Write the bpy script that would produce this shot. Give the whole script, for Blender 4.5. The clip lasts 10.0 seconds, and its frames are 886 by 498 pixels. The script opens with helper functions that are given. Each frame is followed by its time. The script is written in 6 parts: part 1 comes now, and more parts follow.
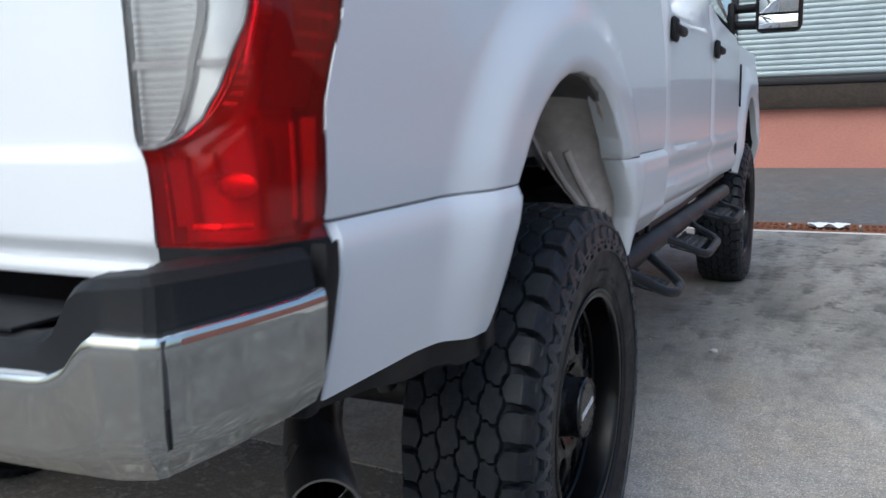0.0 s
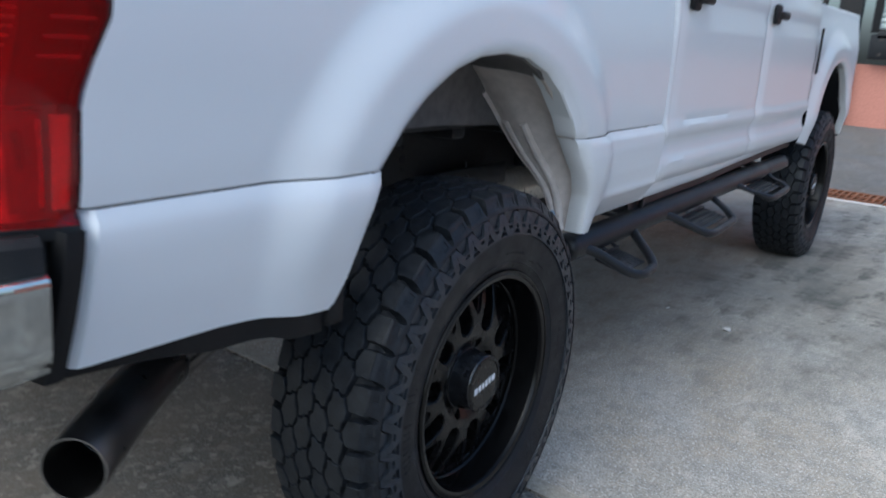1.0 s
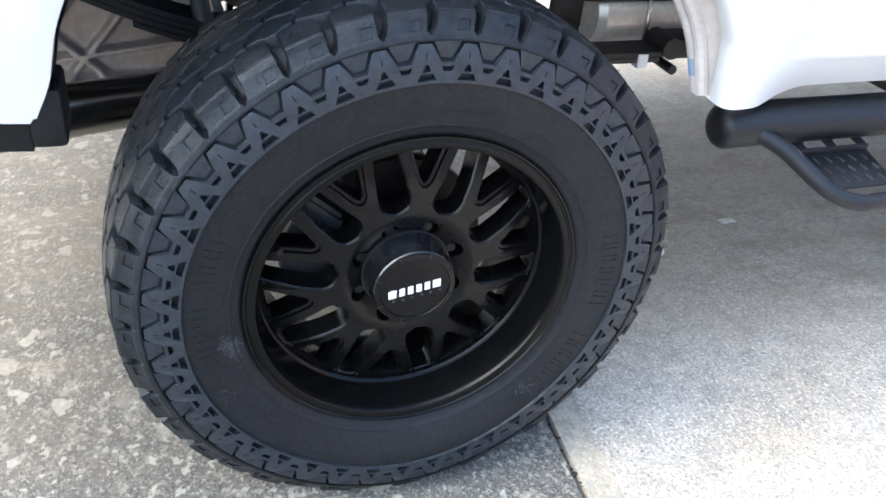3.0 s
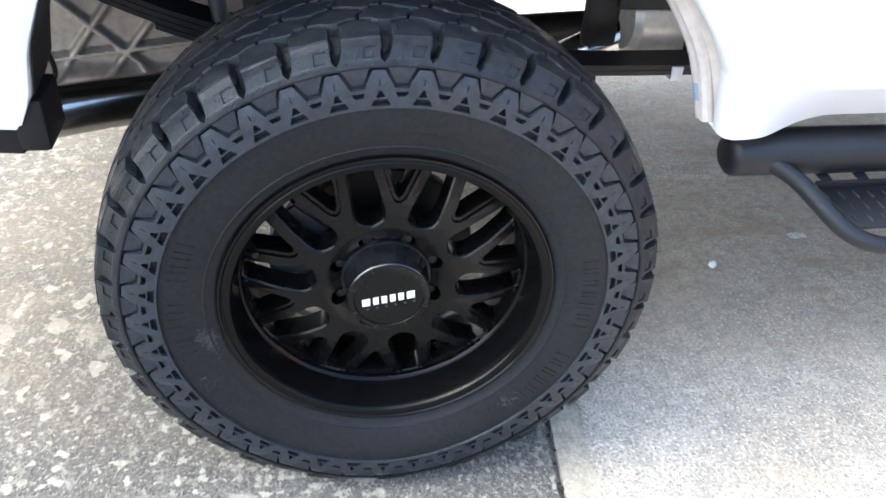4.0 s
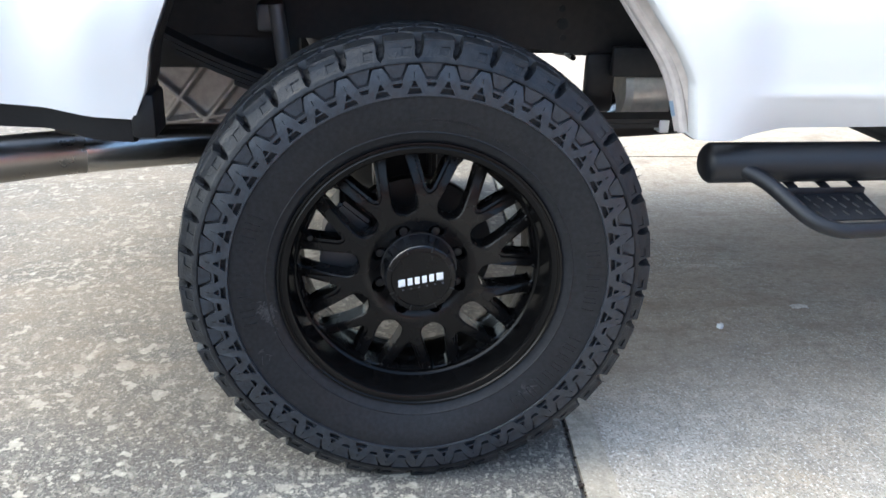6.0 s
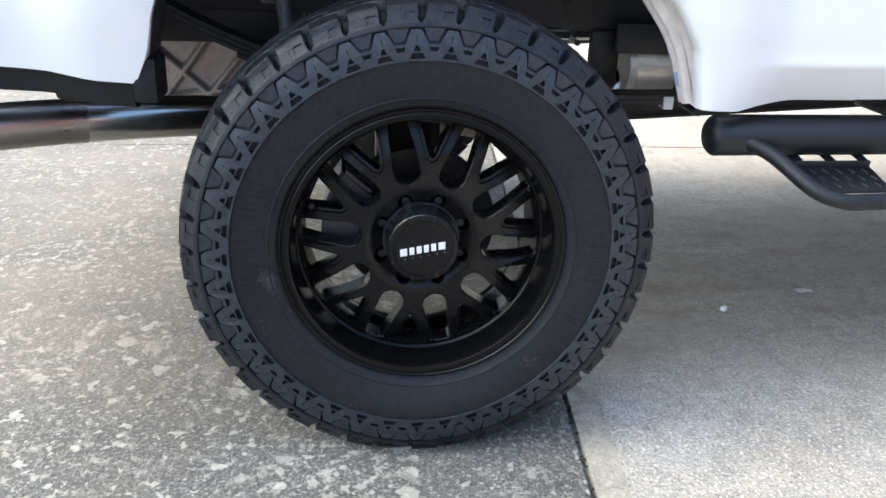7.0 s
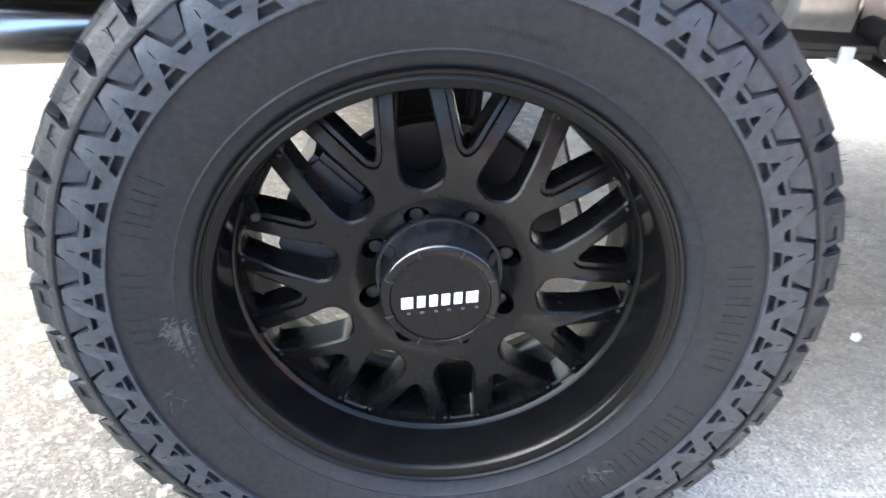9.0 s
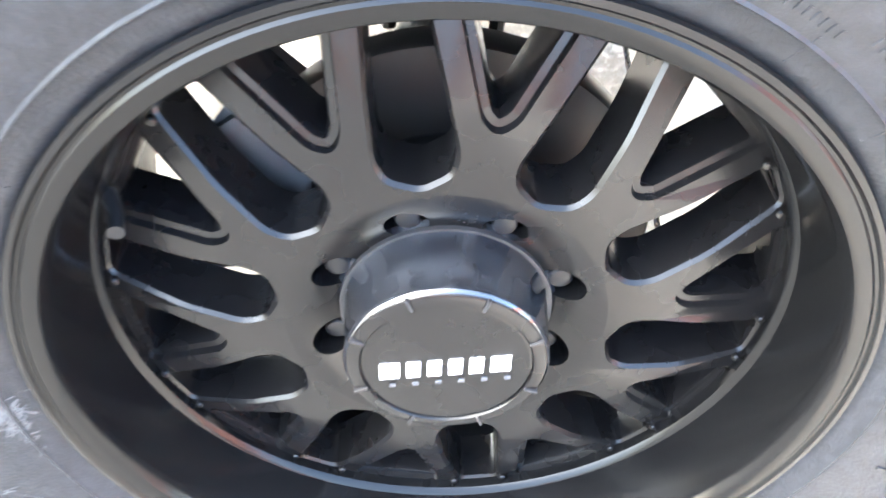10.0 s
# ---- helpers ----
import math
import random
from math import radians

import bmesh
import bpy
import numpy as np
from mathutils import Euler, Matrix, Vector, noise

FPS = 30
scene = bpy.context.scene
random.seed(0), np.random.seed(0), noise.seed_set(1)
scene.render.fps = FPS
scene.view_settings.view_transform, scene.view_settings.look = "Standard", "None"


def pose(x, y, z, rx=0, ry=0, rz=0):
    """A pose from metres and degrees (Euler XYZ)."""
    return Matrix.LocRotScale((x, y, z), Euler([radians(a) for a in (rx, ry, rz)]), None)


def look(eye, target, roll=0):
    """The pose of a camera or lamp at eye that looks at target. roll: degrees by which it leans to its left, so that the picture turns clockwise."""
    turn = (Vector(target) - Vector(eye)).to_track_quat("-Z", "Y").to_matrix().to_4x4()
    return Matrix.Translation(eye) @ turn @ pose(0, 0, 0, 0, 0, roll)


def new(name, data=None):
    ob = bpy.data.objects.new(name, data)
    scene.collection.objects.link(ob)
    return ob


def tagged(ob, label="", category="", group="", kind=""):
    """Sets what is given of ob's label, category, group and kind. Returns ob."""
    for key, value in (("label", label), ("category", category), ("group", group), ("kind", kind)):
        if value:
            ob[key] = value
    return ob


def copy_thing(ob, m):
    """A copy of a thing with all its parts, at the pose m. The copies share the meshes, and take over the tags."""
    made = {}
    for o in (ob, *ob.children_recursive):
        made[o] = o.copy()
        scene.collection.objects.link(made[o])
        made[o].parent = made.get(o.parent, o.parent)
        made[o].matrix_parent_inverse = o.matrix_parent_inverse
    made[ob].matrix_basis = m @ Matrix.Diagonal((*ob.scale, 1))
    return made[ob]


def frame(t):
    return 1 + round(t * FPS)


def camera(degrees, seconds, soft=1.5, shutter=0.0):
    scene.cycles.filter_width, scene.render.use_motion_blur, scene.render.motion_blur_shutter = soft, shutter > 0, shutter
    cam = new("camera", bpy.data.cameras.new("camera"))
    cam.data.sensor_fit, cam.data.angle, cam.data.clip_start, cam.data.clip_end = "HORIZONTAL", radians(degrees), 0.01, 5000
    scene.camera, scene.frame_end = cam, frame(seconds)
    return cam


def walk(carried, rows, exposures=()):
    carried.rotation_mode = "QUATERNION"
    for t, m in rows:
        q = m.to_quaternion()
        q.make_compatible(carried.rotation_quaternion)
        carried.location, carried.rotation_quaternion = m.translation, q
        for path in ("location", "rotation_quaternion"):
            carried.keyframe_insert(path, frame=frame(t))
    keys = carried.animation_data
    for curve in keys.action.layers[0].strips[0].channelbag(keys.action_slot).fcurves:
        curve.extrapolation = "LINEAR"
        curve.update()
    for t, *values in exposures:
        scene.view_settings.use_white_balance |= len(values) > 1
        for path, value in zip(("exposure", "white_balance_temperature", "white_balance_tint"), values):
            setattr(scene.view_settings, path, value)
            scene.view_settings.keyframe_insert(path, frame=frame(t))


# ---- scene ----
cam = camera(56.4, 10.0, shutter=0.4)
PATH = [
    (0, (0.49, -1.748, 1.099), (-0.368, 0.032, 0.789), -1.4),
    (0.1, (0.558, -1.768, 1.128), (-0.334, -0.004, 0.823), -2.0),
    (0.2, (0.622, -1.781, 1.159), (-0.300, -0.035, 0.854), -2.0),
    (0.3, (0.679, -1.785, 1.187), (-0.274, -0.053, 0.879), -1.6),
    (0.4, (0.730, -1.778, 1.211), (-0.249, -0.066, 0.893), -0.9),
    (0.5, (0.767, -1.758, 1.23), (-0.229, -0.058, 0.889), 0.3),
    (1, (0.887, -1.534, 1.23), (-0.189, 0.073, 0.719), 3.8),
    (1.5, (0.979, -1.206, 1.193), (-0.26, 0.188, 0.473), 5.7),
    (2, (1.01, -0.879, 1.205), (-0.382, 0.291, 0.372), 7.8),
    (2.5, (0.992, -0.593, 1.21), (-0.51, 0.311, 0.247), 7.2),
    (2.7, (1.008, -0.486, 1.208), (-0.528, 0.293, 0.191), 6.7),
    (3.8, (0.972, -0.155, 1.295), (-0.594, 0.206, 0.104), 4.9),
    (4, (1.032, -0.109, 1.315), (-0.552, 0.189, 0.13), 4.2),
    (4.2, (1.093, -0.098, 1.326), (-0.516, 0.174, 0.170), 4.1),
    (4.5, (1.177, -0.103, 1.319), (-0.483, 0.142, 0.23), 3.5),
    (4.8, (1.272, -0.136, 1.292), (-0.449, 0.109, 0.305), 3.2),
    (5, (1.311, -0.152, 1.261), (-0.45, 0.104, 0.348), 2.8),
    (6.5, (1.452, -0.135, 1.049), (-0.392, 0.09, 0.308), 1.9),
    (7, (1.45, -0.136, 1.036), (-0.391, 0.087, 0.287), 2.1),
    (7.5, (1.34, -0.148, 1.021), (-0.49, 0.069, 0.243), 2.6),
    (8, (1.198, -0.137, 1.022), (-0.616, 0.069, 0.205), 3.2),
    (8.5, (0.979, -0.084, 1.001), (-0.807, 0.089, 0.117), 4.6),
    (8.7, (0.899, -0.070, 0.992), (-0.865, 0.091, 0.065), 5.3),
    (9, (0.778, -0.067, 0.961), (-0.95, 0.08, -0.035), 5.6),
    (9.5, (0.55, -0.087, 0.89), (-1.114, 0.09, -0.205), 6.8),
    (10, (0.353, -0.039, 0.868), (-1.132, 0.086, -0.466), 6.6),
]
EXPOSURES = [(0.0, 0.33, 5470, 3), (0.5, 0.25, 5270, 1), (1.0, 0.55, 5300, 1), (1.5, 1.24, 5570, 3), (2.0, 1.52, 5630, 3), (2.5, 2.11, 5670, 2), (4.0, 2.52, 5850, 2), (5.0, 2.22, 5850, 2), (6.5, 1.93, 5830, 1), (7.5, 2.01, 5830, 2), (8.5, 2.67, 5880, 2), (9.0, 3.36, 5950, 3), (9.5, 4.42, 6065, 3), (10.0, 5.37, 6165, 3)]
walk(cam, [(t, look(eye, target, roll)) for t, eye, target, roll in PATH], EXPOSURES)

# ---------- world and light: bright overcast afternoon ----------
world = bpy.data.worlds.new("sky")
scene.world = world
world.use_nodes = True
_wn = world.node_tree.nodes
_sky = _wn.new("ShaderNodeTexSky")
_sky.sky_type = "NISHITA"
_sky.sun_disc = False
_sky.sun_elevation = radians(48)
_sky.sun_rotation = radians(188)
_sky.dust_density = 5.0
_sky.air_density = 1.0
_sky.ozone_density = 1.0
world.node_tree.links.new(_sky.outputs[0], _wn["Background"].inputs[0])
_wn["Background"].inputs[1].default_value = 0.15
sun = new("sun", bpy.data.lights.new("sun", "SUN"))
sun.data.energy, sun.data.angle, sun.data.color = 0.6, radians(100), (1.0, 0.96, 0.90)
sun.matrix_world = look((-0.6, -4.2, 4.8), (0, 0, 0))


# ---------- materials ----------
def mat(name, colour, rough=0.5, metal=0.0, grain=0.0, grain_scale=60.0, stain=0.0, stain_scale=3.0, bump=0.0, bump_scale=200.0,
        coat=0.0, transmission=0.0, ior=1.45, stain_colour=None, rough_vary=0.0, sheen=0.0, spec=0.5):
    m = bpy.data.materials.new(name)
    m.use_nodes = True
    nt = m.node_tree
    n, l = nt.nodes, nt.links
    b = n["Principled BSDF"]
    b.inputs["Roughness"].default_value = rough
    b.inputs["Metallic"].default_value = metal
    b.inputs["Coat Weight"].default_value = coat
    b.inputs["Coat Roughness"].default_value = 0.06
    b.inputs["Transmission Weight"].default_value = transmission
    b.inputs["IOR"].default_value = ior
    b.inputs["Sheen Weight"].default_value = sheen
    b.inputs["Specular IOR Level"].default_value = spec
    b.inputs["Base Color"].default_value = (*colour, 1)
    tc = n.new("ShaderNodeTexCoord")
    out = None
    if grain or stain:
        col = n.new("ShaderNodeRGB")
        col.outputs[0].default_value = (*colour, 1)
        out = col.outputs[0]
    if stain:
        t = n.new("ShaderNodeTexNoise")
        t.inputs["Scale"].default_value = stain_scale
        t.inputs["Detail"].default_value = 6
        t.inputs["Roughness"].default_value = 0.62
        l.new(tc.outputs["Object"], t.inputs["Vector"])
        r = n.new("ShaderNodeMapRange")
        r.inputs["From Min"].default_value, r.inputs["From Max"].default_value = 0.42, 0.68
        r.inputs["To Max"].default_value = stain
        l.new(t.outputs["Fac"], r.inputs["Value"])
        mx = n.new("ShaderNodeMix")
        mx.data_type = "RGBA"
        l.new(r.outputs[0], mx.inputs["Factor"])
        l.new(out, mx.inputs["A"])
        mx.inputs["B"].default_value = (*(stain_colour or tuple(c * 0.45 for c in colour)), 1)
        out = mx.outputs["Result"]
    if grain:
        t = n.new("ShaderNodeTexNoise")
        t.inputs["Scale"].default_value = grain_scale
        t.inputs["Detail"].default_value = 4
        l.new(tc.outputs["Object"], t.inputs["Vector"])
        r = n.new("ShaderNodeMapRange")
        r.inputs["From Min"].default_value, r.inputs["From Max"].default_value = 0.3, 0.7
        r.inputs["To Min"].default_value, r.inputs["To Max"].default_value = 1 - grain, 1 + grain
        l.new(t.outputs["Fac"], r.inputs["Value"])
        mx = n.new("ShaderNodeMix")
        mx.data_type, mx.blend_type = "RGBA", "MULTIPLY"
        mx.inputs["Factor"].default_value = 1
        l.new(out, mx.inputs["A"])
        l.new(r.outputs[0], mx.inputs["B"])
        out = mx.outputs["Result"]
    if out:
        l.new(out, b.inputs["Base Color"])
    if rough_vary:
        t = n.new("ShaderNodeTexNoise")
        t.inputs["Scale"].default_value = stain_scale * 2.5
        t.inputs["Detail"].default_value = 5
        l.new(tc.outputs["Object"], t.inputs["Vector"])
        r = n.new("ShaderNodeMapRange")
        r.inputs["From Min"].default_value, r.inputs["From Max"].default_value = 0.3, 0.7
        r.inputs["To Min"].default_value, r.inputs["To Max"].default_value = max(rough - rough_vary, 0.02), min(rough + rough_vary, 1)
        l.new(t.outputs["Fac"], r.inputs["Value"])
        l.new(r.outputs[0], b.inputs["Roughness"])
    if bump:
        t = n.new("ShaderNodeTexNoise")
        t.inputs["Scale"].default_value = bump_scale
        t.inputs["Detail"].default_value = 3
        l.new(tc.outputs["Object"], t.inputs["Vector"])
        bp = n.new("ShaderNodeBump")
        bp.inputs["Strength"].default_value = bump
        bp.inputs["Distance"].default_value = 0.002
        l.new(t.outputs["Fac"], bp.inputs["Height"])
        l.new(bp.outputs["Normal"], b.inputs["Normal"])
    return m


def concrete(name, base, flakes, dirt, flake_colour, speck=1.0, damp=0.0, side_tint=0.0, tone=1.0):
    """Weathered slab: mottled cement, pale worn flakes, brown dirt clouds, dark pores."""
    m = bpy.data.materials.new(name)
    m.use_nodes = True
    nt = m.node_tree
    n, l = nt.nodes, nt.links
    b = n["Principled BSDF"]
    b.inputs["Roughness"].default_value = 0.85
    tc = n.new("ShaderNodeTexCoord")

    def noise_fac(scale, detail, lo, hi, to, rough=0.6, stretch=None):
        t = n.new("ShaderNodeTexNoise")
        t.inputs["Scale"].default_value, t.inputs["Detail"].default_value, t.inputs["Roughness"].default_value = scale, detail, rough
        src = tc.outputs["Object"]
        if stretch:
            mp = n.new("ShaderNodeMapping")
            mp.inputs["Scale"].default_value = stretch
            l.new(src, mp.inputs["Vector"])
            src = mp.outputs[0]
        l.new(src, t.inputs["Vector"])
        r = n.new("ShaderNodeMapRange")
        r.inputs["From Min"].default_value, r.inputs["From Max"].default_value, r.inputs["To Max"].default_value = lo, hi, to
        l.new(t.outputs["Fac"], r.inputs["Value"])
        return r.outputs[0]

    def mix(a, colour, fac):
        mx = n.new("ShaderNodeMix")
        mx.data_type = "RGBA"
        l.new(fac, mx.inputs["Factor"])
        if isinstance(a, tuple):
            mx.inputs["A"].default_value = (*a, 1)
        else:
            l.new(a, mx.inputs["A"])
        mx.inputs["B"].default_value = (*colour, 1)
        return mx.outputs["Result"]

    c = mix(base, tuple(v * 0.62 for v in base), noise_fac(0.9, 8, 0.4, 0.68, 0.9, 0.65))
    c = mix(c, tuple(v * 1.3 for v in base), noise_fac(3.1, 6, 0.50, 0.68, 0.8, 0.6, (1.0, 0.35, 1)))
    c = mix(c, (0.22, 0.155, 0.095), noise_fac(1.7, 7, 0.44, 0.70, dirt, 0.6, (1.0, 0.6, 1)))
    c = mix(c, (0.10, 0.094, 0.085), noise_fac(2.3, 9, 0.53, 0.68, dirt * 0.7, 0.74, (0.5, 1.0, 1)))
    c = mix(c, (base[0] * 0.86, base[1] * 0.74, base[2] * 0.58), noise_fac(1.1, 6, 0.40, 0.62, dirt * 1.2, 0.6, (1.0, 0.8, 1)))
    c = mix(c, (base[0] * 0.74, base[1] * 0.80, base[2] * 0.90), noise_fac(1.35, 7, 0.48, 0.66, 0.7, 0.65))
    c = mix(c, tuple(v * 1.4 for v in base), noise_fac(6.5, 8, 0.54, 0.68, 0.6, 0.7, (1.0, 0.18, 1)))
    c = mix(c, tuple(v * 0.55 for v in base), noise_fac(9, 8, 0.47, 0.62, 0.7, 0.72))
    c = mix(c, tuple(v * 0.5 for v in base), noise_fac(26, 7, 0.47, 0.64, 0.5 + 0.35 * flakes, 0.72))
    c = mix(c, tuple(min(v * 1.8, 0.85) for v in base), noise_fac(110, 6, 0.53, 0.62, 0.55 * speck, 0.7))
    c = mix(c, tuple(v * 0.35 for v in base), noise_fac(150, 6, 0.52, 0.60, 0.65 * speck, 0.7))
    c = mix(c, tuple(v * 0.3 for v in base), noise_fac(70, 7, 0.56, 0.62, 0.5 * speck, 0.7))
    # worn flakes gather in patches
    patch = noise_fac(2.6, 5, 0.40, 0.60, 1.0, 0.6)
    for fac in (noise_fac(14, 6, 0.575, 0.615, flakes * 0.85, 0.60), noise_fac(30, 5, 0.56, 0.60, flakes * 0.8, 0.58)):
        mu = n.new("ShaderNodeMath")
        mu.operation = "MULTIPLY"
        l.new(patch, mu.inputs[0])
        l.new(fac, mu.inputs[1])
        c = mix(c, flake_colour, mu.outputs[0])
    # single chips the size of a thumbnail to a palm
    for scale, lo, hi in ((9.5, 0.655, 0.672), (17, 0.64, 0.66), (38, 0.63, 0.655)):
        c = mix(c, tuple(v * 1.1 for v in flake_colour), noise_fac(scale, 3, lo, hi, flakes * 0.75, 0.5))
    c = mix(c, flake_colour, noise_fac(34, 6, 0.57, 0.62, flakes * 0.5, 0.62))
    c = mix(c, flake_colour, noise_fac(88, 5, 0.585, 0.625, 0.12 + 0.45 * flakes, 0.62))
    if damp:
        # old damp staining that begins some way along the slab
        sep = n.new("ShaderNodeSeparateXYZ")
        l.new(tc.outputs["Object"], sep.inputs[0])
        ry = n.new("ShaderNodeMapRange")
        ry.inputs["From Min"].default_value, ry.inputs["From Max"].default_value, ry.inputs["To Max"].default_value = 1.1, 2.9, 1.0
        l.new(sep.outputs["Y"], ry.inputs["Value"])
        for scale, lo, hi, colour in ((0.8, 0.34, 0.62, (0.17, 0.165, 0.145)), (3.4, 0.50, 0.66, (0.09, 0.088, 0.078)), (7.0, 0.53, 0.63, (0.10, 0.097, 0.085))):
            mu = n.new("ShaderNodeMath")
            mu.operation = "MULTIPLY"
            l.new(ry.outputs[0], mu.inputs[0])
            l.new(noise_fac(scale, 8, lo, hi, damp, 0.68, (1.0, 0.55, 1)), mu.inputs[1])
            c = mix(c, colour, mu.outputs[0])
    if side_tint:
        # browner at negative x: grime, plus truck shade and warm light put into colour
        sep = n.new("ShaderNodeSeparateXYZ")
        l.new(tc.outputs["Object"], sep.inputs[0])
        rx = n.new("ShaderNodeMapRange")
        rx.interpolation_type = "SMOOTHSTEP"
        rx.inputs["From Min"].default_value, rx.inputs["From Max"].default_value, rx.inputs["To Max"].default_value = 0.05, -0.60, 1.0
        l.new(sep.outputs["X"], rx.inputs["Value"])
        for scale, lo, hi, colour, k in ((2.2, 0.30, 0.60, (0.41, 0.345, 0.265), 0.9), (11.0, 0.50, 0.66, (0.26, 0.205, 0.15), 0.7), (60.0, 0.48, 0.62, (0.23, 0.185, 0.14), 0.6)):
            mu = n.new("ShaderNodeMath")
            mu.operation = "MULTIPLY"
            l.new(rx.outputs[0], mu.inputs[0])
            l.new(noise_fac(scale, 7, lo, hi, side_tint * k, 0.66, (1.0, 0.5, 1)), mu.inputs[1])
            c = mix(c, tuple(v * tone for v in colour), mu.outputs[0])
    l.new(c, b.inputs["Base Color"])
    t = n.new("ShaderNodeTexNoise")
    t.inputs["Scale"].default_value, t.inputs["Detail"].default_value, t.inputs["Roughness"].default_value = 55, 7, 0.7
    l.new(tc.outputs["Object"], t.inputs["Vector"])
    bp = n.new("ShaderNodeBump")
    bp.inputs["Strength"].default_value, bp.inputs["Distance"].default_value = 0.55, 0.006
    l.new(t.outputs["Fac"], bp.inputs["Height"])
    l.new(bp.outputs["Normal"], b.inputs["Normal"])
    return m


M_PAINT = mat("white_paint", (0.775, 0.79, 0.81), 0.38, coat=0.45, stain=0.05, stain_scale=2.0, stain_colour=(0.6, 0.58, 0.54), bump=0.02, bump_scale=500)
# housing top and inner wall: the well's shade is put into this grey
M_WELL = mat("shaded_housing_grey", (0.115, 0.110, 0.108), 0.6, stain=0.5, stain_scale=6, stain_colour=(0.19, 0.17, 0.16), grain=0.15, grain_scale=40, bump=0.2, bump_scale=300)
M_TUB = mat("dusty_primer", (0.62, 0.565, 0.53), 0.5, stain=0.4, stain_scale=6, stain_colour=(0.46, 0.40, 0.36), grain=0.1, grain_scale=40)
M_PLASTIC = mat("black_plastic", (0.0075, 0.0077, 0.0088), 0.52, spec=0.32, grain=0.2, grain_scale=300, bump=0.25, bump_scale=900, rough_vary=0.08)
M_POWDER = mat("black_powder_coat", (0.008, 0.009, 0.012), 0.36, grain=0.15, grain_scale=500, bump=0.25, bump_scale=1400, rough_vary=0.06)
# paler teeth stand in for bright ground showing through the plate's openings
M_TOOTH = mat("pale_step_tooth", (0.045, 0.047, 0.05), 0.4, metal=0.4, stain=0.6, stain_scale=40, stain_colour=(0.012, 0.012, 0.014))
M_RUBBER = mat("tyre_rubber", (0.0108, 0.0118, 0.0142), 0.52, grain=0.3, grain_scale=120, stain=0.4, stain_scale=7, stain_colour=(0.0150, 0.0160, 0.0190), spec=0.29, bump=0.3, bump_scale=350, rough_vary=0.12)
# sky sheen on the tread blocks and relief is put into these bluer colours
M_BLOCK = mat("sky_tinted_block_rubber", (0.0098, 0.0120, 0.0160), 0.46, grain=0.4, grain_scale=70, stain=0.5, stain_scale=14, stain_colour=(0.022, 0.0225, 0.024), spec=0.40, bump=0.5, bump_scale=240, rough_vary=0.14)
M_TREAD = mat("sky_tinted_rubber", (0.0190, 0.0240, 0.0325), 0.42, grain=0.3, grain_scale=90, stain=0.5, stain_scale=14, stain_colour=(0.026, 0.0275, 0.031), bump=0.4, bump_scale=260, rough_vary=0.12)
M_RIM = mat("satin_black_alloy", (0.0040, 0.0038, 0.0041), 0.27, grain=0.15, grain_scale=80, rough_vary=0.05, stain=0.3, stain_scale=9, stain_colour=(0.0072, 0.0066, 0.0064), spec=0.28)
M_BARREL = mat("gloss_black_barrel", (0.0032, 0.0032, 0.0035), 0.2, rough_vary=0.05, stain=0.3, stain_scale=7, stain_colour=(0.006, 0.006, 0.006), spec=0.22)
M_CALIPER = mat("grey_caliper", (0.10, 0.10, 0.105), 0.4, metal=0.5, stain=0.4, stain_scale=15)
M_SCUFF = mat("scuffed_rubber", (0.040, 0.041, 0.043), 0.8, grain=0.4, grain_scale=200)
M_CAP = mat("gloss_black_cap", (0.007, 0.0075, 0.0095), 0.10, coat=1.0, rough_vary=0.08, stain=0.6, stain_scale=30, stain_colour=(0.030, 0.032, 0.036), bump=0.5, bump_scale=42)
M_CHROME = mat("chrome", (0.66, 0.675, 0.67), 0.07, metal=1.0, rough_vary=0.05, stain=0.2, stain_scale=3, stain_colour=(0.52, 0.53, 0.52))
M_STEEL = mat("stainless_pipe", (0.50, 0.49, 0.475), 0.22, metal=1.0, stain=0.4, stain_scale=4, stain_colour=(0.42, 0.37, 0.32), rough_vary=0.06)
M_TIP = mat("dull_exhaust_tip", (0.26, 0.25, 0.24), 0.32, metal=1.0, rough_vary=0.08, stain=0.5, stain_scale=6, stain_colour=(0.20, 0.18, 0.16))
M_SHIELD = mat("aluminium_shield", (0.44, 0.395, 0.365), 0.38, metal=0.45, stain=0.45, stain_scale=6, stain_colour=(0.32, 0.27, 0.24), grain=0.15, grain_scale=60)
M_SILENCER = mat("dull_silencer_steel", (0.78, 0.73, 0.65), 0.38, metal=0.45, stain=0.35, stain_scale=5, stain_colour=(0.5, 0.44, 0.37), grain=0.1, grain_scale=60)
M_LAMPMID = mat("grey_lamp_insert", (0.20, 0.19, 0.19), 0.4)
M_FRAME = mat("black_chassis", (0.014, 0.0145, 0.0165), 0.45, stain=0.6, stain_scale=8, stain_colour=(0.024, 0.019, 0.016), grain=0.2, spec=0.35)
M_RUST = mat("rusty_brown", (0.20, 0.075, 0.032), 0.75, stain=0.5, stain_scale=20, grain=0.25)
M_IRON = mat("cast_iron", (0.045, 0.043, 0.042), 0.5, metal=0.7, stain=0.4, stain_scale=12, stain_colour=(0.05, 0.032, 0.022))
M_NUT = mat("lug_nut_black", (0.007, 0.007, 0.008), 0.38, spec=0.3)
M_BLUE = mat("faded_blue_plastic", (0.32, 0.42, 0.56), 0.5, stain=0.4, stain_scale=30)
M_WHITE = mat("white_print", (0.75, 0.76, 0.78), 0.5)
M_RED = mat("red_decal", (0.42, 0.03, 0.03), 0.4)
M_DGREY = mat("dark_decal", (0.05, 0.052, 0.06), 0.4)
